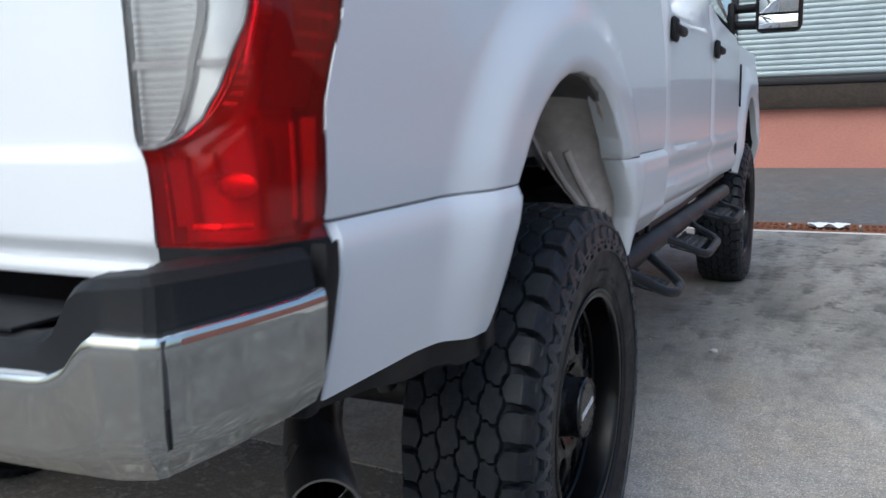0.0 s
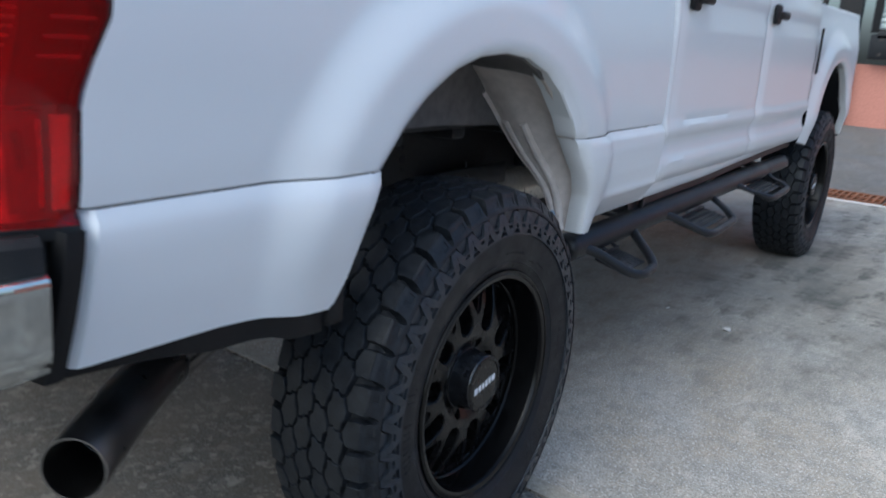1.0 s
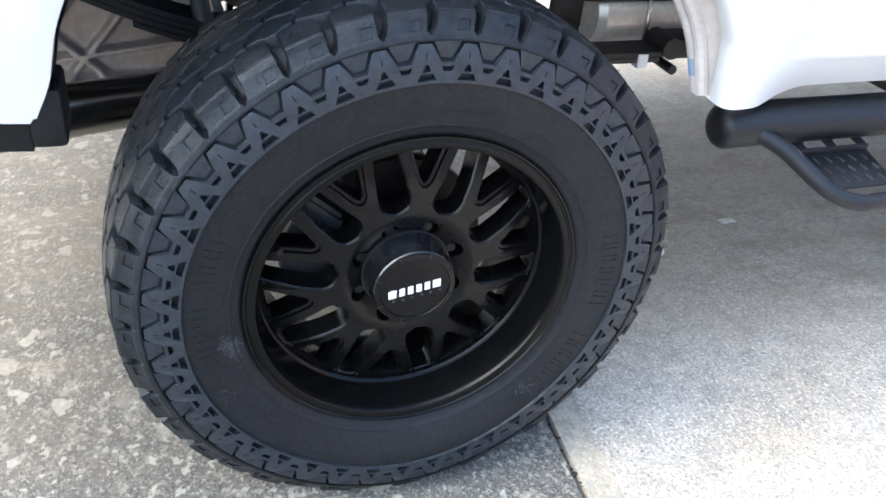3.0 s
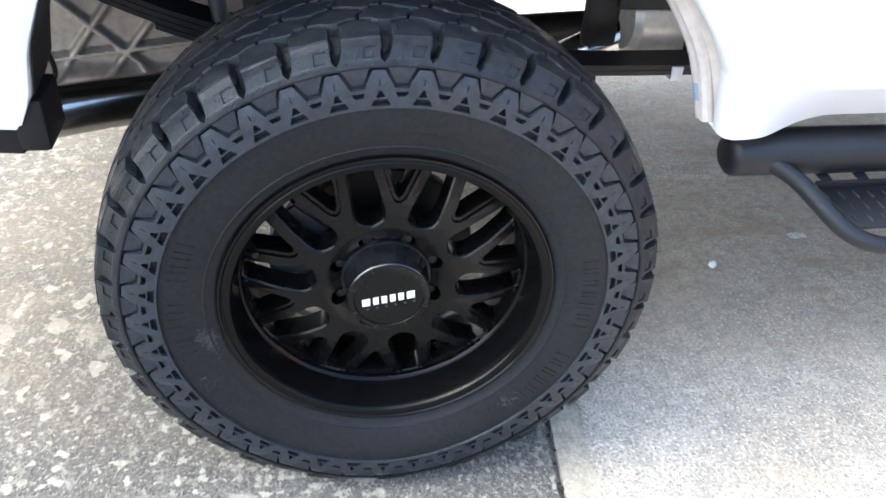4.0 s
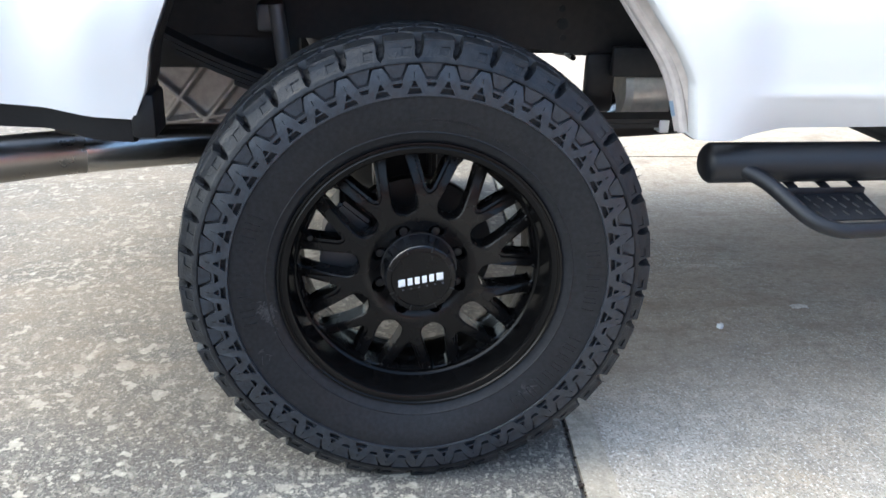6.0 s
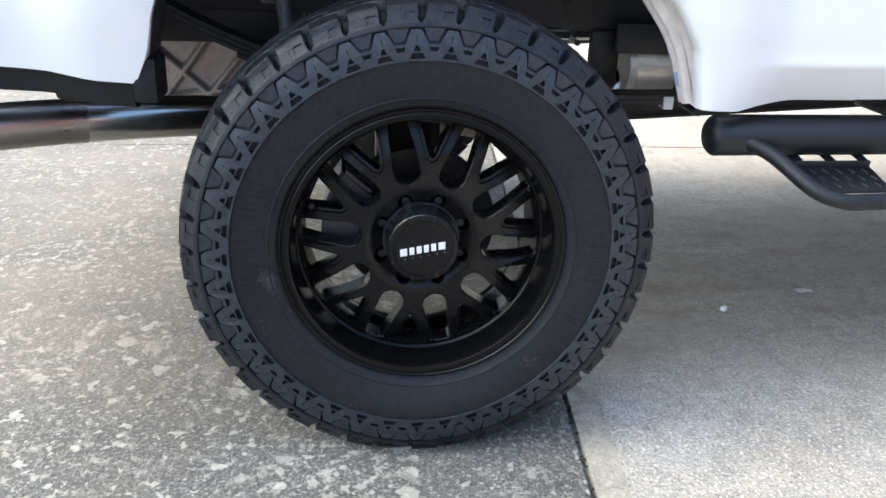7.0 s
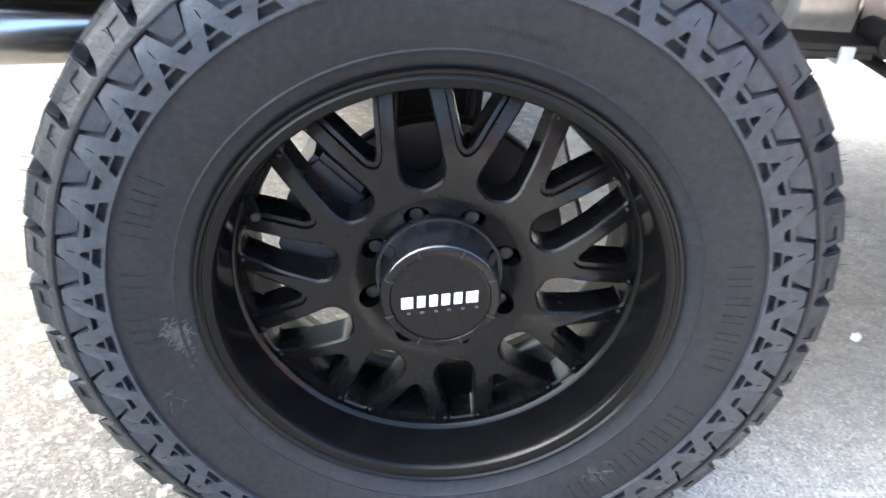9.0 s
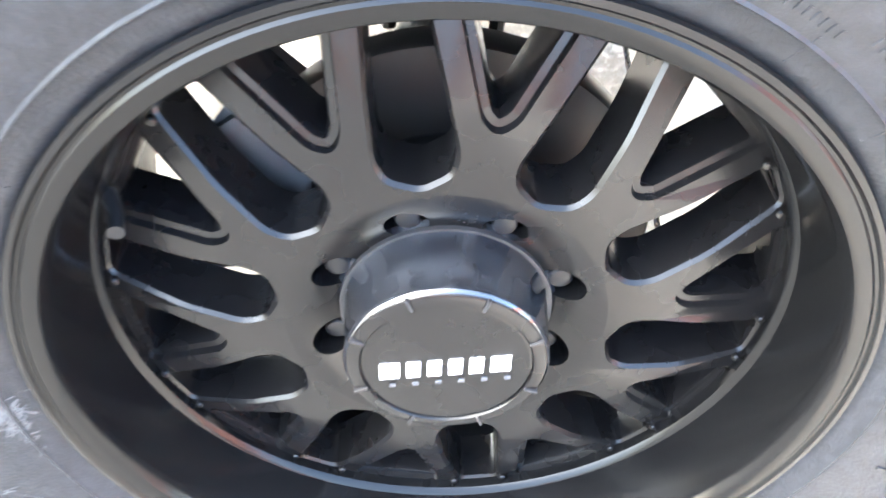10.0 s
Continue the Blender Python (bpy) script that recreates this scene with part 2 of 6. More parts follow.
M_GLASS = mat("tinted_glass", (0.02, 0.024, 0.026), 0.03, coat=1.0)
M_MIRROR = mat("mirror_glass", (0.85, 0.87, 0.88), 0.01, metal=1.0)
M_LENS = mat("red_lens", (0.86, 0.006, 0.017), 0.04, transmission=0.94, ior=1.4)
M_CLEAR = mat("clear_lens", (0.95, 0.95, 0.95), 0.04, transmission=0.96, ior=1.35)
M_REFL = mat("lamp_reflector", (0.8, 0.8, 0.8), 0.25, metal=0.9)
M_LAMPBACK = mat("lamp_housing", (0.40, 0.385, 0.385), 0.3, stain=0.3, stain_scale=20, stain_colour=(0.35, 0.33, 0.33))
M_LAMPDARK = mat("dark_lamp_insert", (0.085, 0.08, 0.08), 0.35)
M_CLEARBACK = mat("lamp_bowl", (0.58, 0.59, 0.585), 0.28, metal=0.6, stain=0.5, stain_scale=14, stain_colour=(0.26, 0.26, 0.26))
M_CONC_A = concrete("worn_concrete", (0.134, 0.130, 0.121), 0.78, 0.42, (0.42, 0.398, 0.335), 1.6, 0.0, 0.6, 0.66)
M_CONC_B = concrete("smooth_concrete", (0.555, 0.510, 0.440), 0.12, 0.5, (0.52, 0.49, 0.44), 1.35, 0.92, 0.8)
M_CONC_C = concrete("damp_concrete", (0.152, 0.149, 0.142), 0.15, 0.5, (0.4, 0.39, 0.37))
M_CONC_EDGE = concrete("trowelled_margin", (0.48, 0.435, 0.355), 0.2, 0.35, (0.56, 0.52, 0.45), 0.5)
M_PINK = mat("salmon_render", (0.44, 0.195, 0.148), 0.85, stain=0.35, stain_scale=1.2, stain_colour=(0.33, 0.145, 0.11), grain=0.1, grain_scale=30, bump=0.3, bump_scale=60)
M_SHUT = mat("shutter_metal", (0.33, 0.39, 0.405), 0.45, metal=0.2, stain=0.25, stain_scale=1.5)
# brown timber, darkened in its colour for the shadow under the dock lip
M_TIMBER = mat("shaded_dock_timber", (0.036, 0.026, 0.019), 0.8, stain=0.5, stain_scale=5, grain=0.3, grain_scale=25)
M_STONE = mat("pale_stone", (0.6, 0.58, 0.54), 0.8, grain=0.2)


# ---------- mesh helpers ----------
def part(name, bm, material, parent=None, label="", smooth=35):
    """Links a bmesh as one mesh object under a thing or a part."""
    me = bpy.data.meshes.new(name)
    bmesh.ops.recalc_face_normals(bm, faces=bm.faces)
    lim = radians(smooth)
    for f in bm.faces:
        f.smooth = smooth > 0
    for e in bm.edges:
        e.smooth = len(e.link_faces) == 2 and e.calc_face_angle(0) < lim
    bm.to_mesh(me)
    bm.free()
    me.materials.append(material)
    ob = new(name, me)
    if parent:
        ob.parent = parent
    if label:
        tagged(ob, label)
    return ob


def thing(name, label, category, group="", at=(0, 0, 0)):
    ob = new(name)
    ob.location = at
    ob.empty_display_size = 0.1
    return tagged(ob, label, category, group)


def add_box(bm, c, s, bevel=0.0, m=None):
    r = bmesh.ops.create_cube(bm, size=1.0)
    vs = r["verts"]
    bmesh.ops.scale(bm, vec=s, verts=vs)
    if bevel:
        es = list({e for v in vs for e in v.link_edges})
        r = bmesh.ops.bevel(bm, geom=es, offset=bevel, segments=2, affect="EDGES", profile=0.5)
        vs = list({v for f in r["faces"] for v in f.verts} | {v for v in vs if v.is_valid})
    t = Matrix.Translation(c)
    bmesh.ops.transform(bm, matrix=t @ m if m else t, verts=vs)
    return bm


def box(c, s, bevel=0.0, m=None):
    return add_box(bmesh.new(), c, s, bevel, m)


def smooth_path(pts, n=6):
    """Catmull-Rom through the points."""
    p = [Vector(q) for q in pts]
    p = [p[0] * 2 - p[1]] + p + [p[-1] * 2 - p[-2]]
    out = []
    for i in range(1, len(p) - 2):
        for k in range(n):
            t = k / n
            a, b, c, d = p[i - 1], p[i], p[i + 1], p[i + 2]
            out.append(0.5 * ((2 * b) + (c - a) * t + (2 * a - 5 * b + 4 * c - d) * t * t + (3 * b - a - 3 * c + d) * t ** 3))
    out.append(p[-2])
    return out


def add_tube(bm, pts, r, seg=16, caps=True, inner=0.0, scale=(1, 1)):
    """Tube along points; r a number or one per point; inner: wall of an open pipe."""
    pts = [Vector(q) for q in pts]
    rs = r if isinstance(r, (list, tuple)) else [r] * len(pts)
    up = Vector((0, 0, 1))
    if abs((pts[-1] - pts[0]).normalized().z) > 0.9:
        up = Vector((0, 1, 0))
    rings = []
    for i, p in enumerate(pts):
        d = (pts[min(i + 1, len(pts) - 1)] - pts[max(i - 1, 0)]).normalized()
        a = d.cross(up).normalized()
        b = a.cross(d).normalized()
        rings.append((p, a, b, rs[i]))

    def ring(q, k=0.0):
        p, a, b, rr = q
        return [bm.verts.new(p + (a * math.cos(2 * math.pi * j / seg) * scale[0] + b * math.sin(2 * math.pi * j / seg) * scale[1]) * (rr - k)) for j in range(seg)]

    loops = [ring(q) for q in rings]
    for u, v in zip(loops, loops[1:]):
        for j in range(seg):
            bm.faces.new((u[j], u[(j + 1) % seg], v[(j + 1) % seg], v[j]))
    if inner:
        ins = [ring(q, inner) for q in rings]
        for u, v in zip(ins, ins[1:]):
            for j in range(seg):
                bm.faces.new((u[j], v[j], v[(j + 1) % seg], u[(j + 1) % seg]))
        for u, v in ((loops[0], ins[0]), (loops[-1], ins[-1])):
            for j in range(seg):
                bm.faces.new((u[j], v[j], v[(j + 1) % seg], u[(j + 1) % seg]))
    elif caps:
        bm.faces.new(loops[0])
        bm.faces.new(loops[-1])
    return bm


def tube(pts, r, seg=16, caps=True, inner=0.0):
    return add_tube(bmesh.new(), pts, r, seg, caps, inner)


def add_lathe(bm, prof, seg=96, closed=False):
    """Profile of (x, r) turned round the x axis."""
    loops = []
    for x, r in prof:
        loops.append([bm.verts.new((x, r * math.cos(2 * math.pi * j / seg), r * math.sin(2 * math.pi * j / seg))) for j in range(seg)])
    pairs = list(zip(loops, loops[1:])) + ([(loops[-1], loops[0])] if closed else [])
    for u, v in pairs:
        for j in range(seg):
            bm.faces.new((u[j], u[(j + 1) % seg], v[(j + 1) % seg], v[j]))
    return bm, loops


def lathe(prof, seg=96, closed=False):
    return add_lathe(bmesh.new(), prof, seg, closed)[0]


def sheet(rows):
    """A surface through a grid of points."""
    bm = bmesh.new()
    v = [[bm.verts.new(p) for p in row] for row in rows]
    for a, b in zip(v, v[1:]):
        for i in range(len(a) - 1):
            bm.faces.new((a[i], a[i + 1], b[i + 1], b[i]))
    return bm


def prism(poly, axis_pts):
    """Closed polygon of 3D points extruded by a vector."""
    bm = bmesh.new()
    a = [bm.verts.new(p) for p in poly]
    b = [bm.verts.new(Vector(p) + Vector(axis_pts)) for p in poly]
    bm.faces.new(a)
    bm.faces.new(list(reversed(b)))
    for i in range(len(a)):
        j = (i + 1) % len(a)
        bm.faces.new((a[i], b[i], b[j], a[j]))
    return bm


def interp(t, pts):
    """Smooth reading of a list of (t, value)."""
    if t <= pts[0][0]:
        return pts[0][1]
    for (a, u), (b, v) in zip(pts, pts[1:]):
        if t <= b:
            return u + (v - u) * (t - a) / (b - a)
    return pts[-1][1]


def ramp(v, lo, hi):
    k = min(max((v - lo) / (hi - lo), 0), 1)
    return k * k * (3 - 2 * k)


MID = -1.03          # the truck's centre plane


def mirrored(bm):
    out = bm.copy()
    for v in out.verts:
        v.co.x = 2 * MID - v.co.x
    return out



# ---------- yard ----------
gx = [-60, -14, -2.4, 2.6, 14, 60]
bm = sheet([[(x, y, z) for y, z in ((-60, -0.014), (-9, -0.014), (7.2, -0.014), (14.2, 0.10), (60, 0.10))] for x in gx])
ground = tagged(part("ground", bm, M_CONC_C, None), "grey weathered concrete yard reaching to the building", "ground", kind="structure")


def joint_y(x):
    return 0.346 - 0.085 * x


def slab(corners, material, edge=0.006):
    """One cast slab: a bevelled plate let into the yard."""
    bm = bmesh.new()
    top = [bm.verts.new((x, y, z)) for x, y, z in corners]
    c = Vector((sum(p[0] for p in corners) / 4, sum(p[1] for p in corners) / 4, 0))
    rim = []
    low = []
    for v in top:
        d = (v.co - c)
        d.z = 0
        d = d.normalized() * edge
        rim.append(bm.verts.new(v.co + d - Vector((0, 0, edge * 0.8))))
        low.append(bm.verts.new(v.co + d - Vector((0, 0, 0.05))))
    bm.faces.new(top)
    for a, b in ((top, rim), (rim, low)):
        for i in range(4):
            j = (i + 1) % 4
            bm.faces.new((a[i], a[j], b[j], b[i]))
    return part("slab", bm, material, ground, "", 0)


G = 0.007
XS = [-11.5, -7.0, -2.42, 2.9, 8.0, 13.0]
for a, b in zip(XS, XS[1:]):
    slab([(a + G, -8.0, 0), (b - G, -8.0, 0), (b - G, -4.4 - G, 0), (a + G, -4.4 - G, 0)], M_CONC_A)
    slab([(a + G, -4.4 + G, 0), (b - G, -4.4 + G, 0), (b - G, joint_y(b) - G, 0), (a + G, joint_y(a) - G, 0)], M_CONC_A)
    slab([(a + G, joint_y(a) + G, 0), (b - G, joint_y(b) + G, 0), (b - G, joint_y(b) + 0.075, 0), (a + G, joint_y(a) + 0.075, 0)], M_CONC_EDGE, 0.001)
    slab([(a + G, joint_y(a) + 0.0765, 0), (b - G, joint_y(b) + 0.0765, 0), (b - G, 6.42, 0), (a + G, 6.42, 0)], M_CONC_B, 0.001)

# drain channel with its rusty grate
drain = tagged(part("drain_channel", box((0.5, 6.44, -0.004), (22, 0.06, 0.02), 0.004), M_STONE), "pale concrete kerb of a drain channel", "drain", kind="structure")
part("drain_kerb", box((0.5, 7.02, -0.004), (22, 0.05, 0.02), 0.004), M_STONE, drain)
part("drain_bed", box((0.5, 6.73, -0.03), (22, 0.54, 0.02)), M_FRAME, drain)
for k in range(9):
    g = thing("drain_grate", "rusty cast-iron drain grate with slots", "drain grate", "drain grates", (-2.1 + 0.62 * k, 6.73, 0.004))
    fr = bmesh.new()
    for sy in (-0.235, 0.0, 0.235):
        add_box(fr, (0, sy, 0), (0.60, 0.055, 0.022), 0.004)
    for i in range(11):
        add_box(fr, (-0.285 + 0.057 * i, 0, 0), (0.022, 0.50, 0.018), 0.003)
    part("grate", fr, M_RUST, g)
sc = thing("paper_scrap", "crumpled pale paper scrap lying on the drain", "litter", at=(0.42, 6.7, 0.017))
part("scrap", sheet([[(0.18 * u, 0.07 * v, 0.02 * math.sin(u * 7 + v * 5) + 0.022) for u in [-1 + k / 6 for k in range(13)]] for v in [-1 + k / 4 for k in range(9)]]), M_WHITE, sc, "", 20)

# ---------- building with the loading dock ----------
WY = 14.2
wall_north = tagged(part("wall_north", box((-7.2, WY + 0.15, 3.1), (9.6, 0.3, 6.2)), M_PINK), "salmon-pink rendered wall of a warehouse", "wall", kind="structure")
part("wall_below_dock", box((2.1, WY + 0.15, 0.56), (9.0, 0.3, 1.14)), M_PINK, wall_north)
part("wall_above", box((2.1, WY + 0.15, 5.6), (9.0, 0.3, 1.2)), M_PINK, wall_north)
part("wall_far", box((11.6, WY + 0.15, 3.1), (10.0, 0.3, 6.2)), M_PINK, wall_north)
wall_east = tagged(part("wall_east", box((15.0, 4.0, 1.6), (0.3, 20.4, 3.2)), M_PINK), "salmon-pink rendered side wall of the warehouse", "wall", kind="structure")
shutter = thing("roller_shutter", "pale blue-grey corrugated steel roller shutter, closed", "roller shutter", at=(1.35, WY + 0.10, 1.70))
for k in range(38):
    z = 0.055 + 0.094 * k
    b = bmesh.new()
    add_tube(b, [(-2.62, 0, z), (2.62, 0, z)], 0.050, 8, True, 0, (0.4, 1.0))
    part("slat", b, M_SHUT, shutter, "", 60)
part("bottom_rail", box((0, -0.03, -0.02), (5.3, 0.08, 0.07), 0.01), M_FRAME, shutter)
for x in (-2.68, 2.68):
    part("guide_rail", box((x, -0.03, 1.75), (0.12, 0.12, 3.6), 0.01), M_FRAME, shutter, "dark steel guide rail")
beam = thing("dock_beam", "weathered brown timber dock beam below the shutter", "dock beam", at=(1.35, WY - 0.10, 1.35))
part("timber", box((0, 0, 0), (4.7, 0.20, 0.40), 0.02), M_TIMBER, beam)
part("dock_lip", box((0, 0.0, 0.255), (5.2, 0.26, 0.11), 0.01), M_FRAME, beam)
for x in (-1.17, 3.9):
    b = thing("dock_bumper", "black rubber dock bumper bolted to the wall", "dock bumper", "dock bumpers", (x, WY - 0.12, 1.42))
    part("bumper_block", box((0, 0, 0), (0.34, 0.22, 0.40), 0.02), M_RUBBER, b)
    for dz in (-0.12, 0.12):
        part("bumper_bolt", tube([(0, -0.105, dz), (0, -0.125, dz)], 0.03, 10), M_IRON, b)
post = thing("steel_post", "dark steel post beside the loading dock", "post", at=(-1.72, WY - 0.12, 0.1))
part("post_shaft", box((0, 0, 2.6), (0.36, 0.2, 5.2), 0.01), M_FRAME, post)
part("post_foot", box((0, 0, 0.01), (0.34, 0.3, 0.03), 0.005), M_FRAME, post)
pipe = thing("downpipe", "grey downpipe on the salmon wall", "downpipe", at=(-2.15, WY - 0.06, 0.1))
part("pipe_run", tube([(0, 0, 0.0), (0, 0, 5.6)], 0.05, 14), M_IRON, pipe)

# ---------- small litter ----------


def pebble(name, label, x, y, r, flat, material, seed):
    t = thing(name, label, name.replace("_", " "), at=(x, y, 0))
    b = bmesh.new()
    bmesh.ops.create_icosphere(b, subdivisions=2, radius=r)
    rr = random.Random(seed)
    for v in b.verts:
        v.co *= 0.75 + 0.5 * rr.random()
        v.co.z = v.co.z * flat
    lo = min(v.co.z for v in b.verts)
    for v in b.verts:
        v.co.z -= lo + 0.001
    part("body", b, material, t, "", 0)


pebble("stone_chip", "small white stone chip on the concrete", -0.60, 0.937, 0.011, 0.8, M_WHITE, 1)
pebble("stone_chip", "small pale stone chip on the slab", 0.0, 2.135, 0.019, 0.4, M_STONE, 2)
pebble("stone_chip", "tiny stone chip on the slab", -0.317, 2.254, 0.008, 0.5, M_STONE, 3)
for i, (x, y) in enumerate(((-0.72, 1.245),)):
    t = thing("plastic_wrapper", "thin crumpled clear wrapper lying flat", "litter", at=(x, y, 0))
    rr = random.Random(7 + i)
    part("film", sheet([[(0.014 * u + 0.004 * rr.random(), 0.026 * v, 0.003 + 0.006 * rr.random()) for u in [-1 + k / 3 for k in range(7)]] for v in [-1 + k / 4 for k in range(9)]]), M_STONE, t, "", 20)

# grit and dry moss caught in the slab joint
grit = bmesh.new()
rr = random.Random(21)
for k in range(420):
    x = -2.3 + 5.0 * rr.random()
    r = 0.0015 + 0.004 * rr.random() ** 2
    y = joint_y(x) + rr.gauss(0, 0.004)
    z0 = -0.004 if abs(y - joint_y(x)) < 0.008 else 0.0
    bmesh.ops.create_icosphere(grit, subdivisions=1, radius=r, matrix=Matrix.Translation((x, y, z0 + r * 0.4)) @ Matrix.Diagonal((1, 1, 0.6, 1)))
tagged(part("joint_grit", grit, M_TIMBER, None, "dark grit and dry moss in the joint between slabs", 0), category="grit", kind="stuff")

# ---------- the truck ----------
truck = thing("pickup_truck", "white lifted crew-cab pickup truck parked on a concrete yard", "pickup truck")
WHEEL_Z = 0.447
FRONT_Y = 3.99

ARCH = [(-0.508, 0.735), (-0.477, 0.80), (-0.459, 0.875), (-0.420, 0.965), (-0.358, 1.045), (-0.28, 1.108), (-0.19, 1.158), (-0.10, 1.184), (0.0, 1.192), (0.10, 1.182),
        (0.19, 1.152), (0.27, 1.103), (0.345, 1.033), (0.412, 0.952), (0.464, 0.885), (0.504, 0.822), (0.530, 0.708)]


def arch_z(y, c=0.0):
    """Height of the wheel opening's edge at y, or None beside it."""
    y -= c
    if y < ARCH[0][0] or y > ARCH[-1][0]:
        return None
    return interp(y, ARCH)


def flare(y, z, c=0.0):
    e = math.hypot((y - c) / 0.455, (z - 0.80) / 0.392)
    return 0.036 * (1 - ramp(e, 1.22, 1.52)) - 0.012 * (1 - ramp(e, 0.98, 1.06))


def bed_x(y, z):
    x = -0.034 - 0.03 * ramp(z, 1.15, 1.6) + flare(y, z) * (0.55 + 0.45 * ramp(z, 0.75, 0.95))
    if z < 0.984:
        x += (1 - 0.85 * math.exp(-((y - 0.40) / 0.13) ** 2)) * interp(z, [(0.70, -0.03), (0.77, -0.012), (0.86, 0.004), (0.93, 0.011), (0.965, 0.009), (0.984, -0.004)])
    else:
        x += -0.004 * (1 - ramp(z, 0.984, 1.03))
    return x


def lamp_edge(z):
    return interp(z, [(0.9, -0.966), (1.12, -0.955), (1.17, -0.935), (1.22, -0.908), (1.28, -0.898), (1.6, -0.892)])


def spread(lo, hi, n, extra=()):
    return sorted({round(lo + (hi - lo) * i / n, 5) for i in range(n + 1)} | set(extra))


def side_sheet(ys, low, top, xf, rows, shift=None, flange=0.035, lip=0.0):
    """Body panel: columns along y from low(y) to top(y); a flange turns in at its lower edge."""
    grid = []
    for y in ys:
        lo, hi = low(y), top(y)
        col = []
        if flange:
            deep = flange(y) if callable(flange) else flange
            col.append((xf(y, lo) - deep, y, lo + 0.004))
            col.append((xf(y, lo) - 0.004, y, lo))
        for j in range(rows + 1):
            z = lo + (0.004 if flange else 0) + (hi - lo) * j / rows
            yy = shift(y, z) if shift else y
            col.append((xf(yy, z), yy, z))
        if lip:
            yy = shift(y, hi) if shift else y
            x = xf(yy, hi)
            col += [(x - 0.006, yy, hi + 0.010), (x - 0.02, yy, hi + 0.015), (x - lip, yy, hi + 0.016)]
        grid.append(col)
    return sheet(grid)


def both_sides(name, bm, material, parent, label=""):
    m = mirrored(bm)
    return part(name, bm, material, parent, label), part(name, m, material, parent, label)


# bed sides: upper panel, lower rear and lower front quarters
CREASE = 0.985
arch_ys = [a for a, _ in ARCH]
ys = spread(-0.93, 1.055, 110, arch_ys)
upper = side_sheet(ys, lambda y: max(CREASE, (arch_z(y) or 0)), lambda y: 1.515, bed_x, 30,
                   shift=lambda y, z: y + (lamp_edge(z) + 0.93) * (1 - ramp(y, -0.93, -0.72)), flange=lambda y: 0.03 + 0.03 * ramp(y, 0.05, 0.30) * (1 - ramp(y, 0.40, 0.44)), lip=0.07)
both_sides("bed_side", upper, M_PAINT, truck, "glossy white upper bed side with wheel-arch flare")


def low_rear(y):
    return interp(y, [(-1.0, 0.776), (-0.9, 0.775), (-0.75, 0.772), (-0.66, 0.765), (-0.585, 0.752), (-0.505, 0.747)])


grid = []
for i in range(13):
    v = i / 12
    row = []
    z = 0
    for k in range(29):
        u = k / 28
        zt = 0.9845
        # rear edge leans; front edge follows the wheel opening
        z0 = interp(-1.0 + u * 0.495, [(-1.0, 0.776), (-0.75, 0.772), (-0.66, 0.765), (-0.585, 0.752), (-0.505, 0.747)])
        z = z0 + (zt - z0) * v
        front = interp(z, [(b, a) for a, b in ARCH[:6]])
        rear = interp(z, [(0.77, -0.988), (0.85, -0.978), (0.93, -0.968), (0.985, -0.962)])
        y = rear + (front - rear) * u
        x = bed_x(y, z) - 0.02 * (1 - ramp(y - rear, 0, 0.02))
        row.append((x, y, z))
    row.append((row[-1][0] - 0.035, row[-1][1] + 0.002, z))
    row.insert(0, (row[0][0] - 0.03, row[0][1] + 0.001, row[0][2]))
    grid.append(row)
grid.insert(0, [(p[0] - 0.025, p[1], p[2] + 0.003) for p in grid[0]])
both_sides("lower_quarter_panel", sheet(grid), M_PAINT, truck, "white lower panel behind the wheel")

grid = []
for i in range(41):
    v = i / 40
    row = []
    for k in range(41):
        u = k / 40
        z0 = interp(u, [(0, 0.710), (0.14, 0.705), (0.38, 0.720), (1, 0.726)])
        z = z0 + (0.9842 - z0) * v
        rear = interp(z, [(b, a) for a, b in reversed(ARCH[12:])])
        y = rear + (1.055 - rear) * u
        # pressed crease, below which the panel tucks under
        tuck = 0.50 * max(0.793 - z, 0) - 0.004 * math.exp(-((z - 0.800) / 0.012) ** 2)
        x = bed_x(y, z) - tuck * ramp(u, 0.10, 0.42)
        row.append((x, y, z))
    x, y, z = row[0]
    row[0] = (x - 0.006, y, z)
    lip = 1 - ramp(z, 0.93, 0.985)
    row = [(x - 0.060, y + 0.004, z), (x - 0.045, y - 0.004 * lip, z), (x - 0.022, y - 0.006 * lip, z), (x - 0.011, y - 0.003 * lip, z)] + row
    grid.append(row)
grid.insert(0, [(p[0] - 0.04, p[1], p[2] + 0.003) for p in grid[0]])
both_sides("lower_front_panel", sheet(grid), M_PAINT, truck, "white lower bed panel ahead of the wheel")

# dark backing behind the panel joints
both_sides("inner_panel", box((-0.085, 0.83, 0.90), (0.01, 0.44, 0.28)), M_CALIPER, truck)
both_sides("bed_rail_cap", box((-0.10, 0.06, 1.537), (0.09, 1.95, 0.018), 0.006), M_PLASTIC, truck, "black plastic bed rail cap")

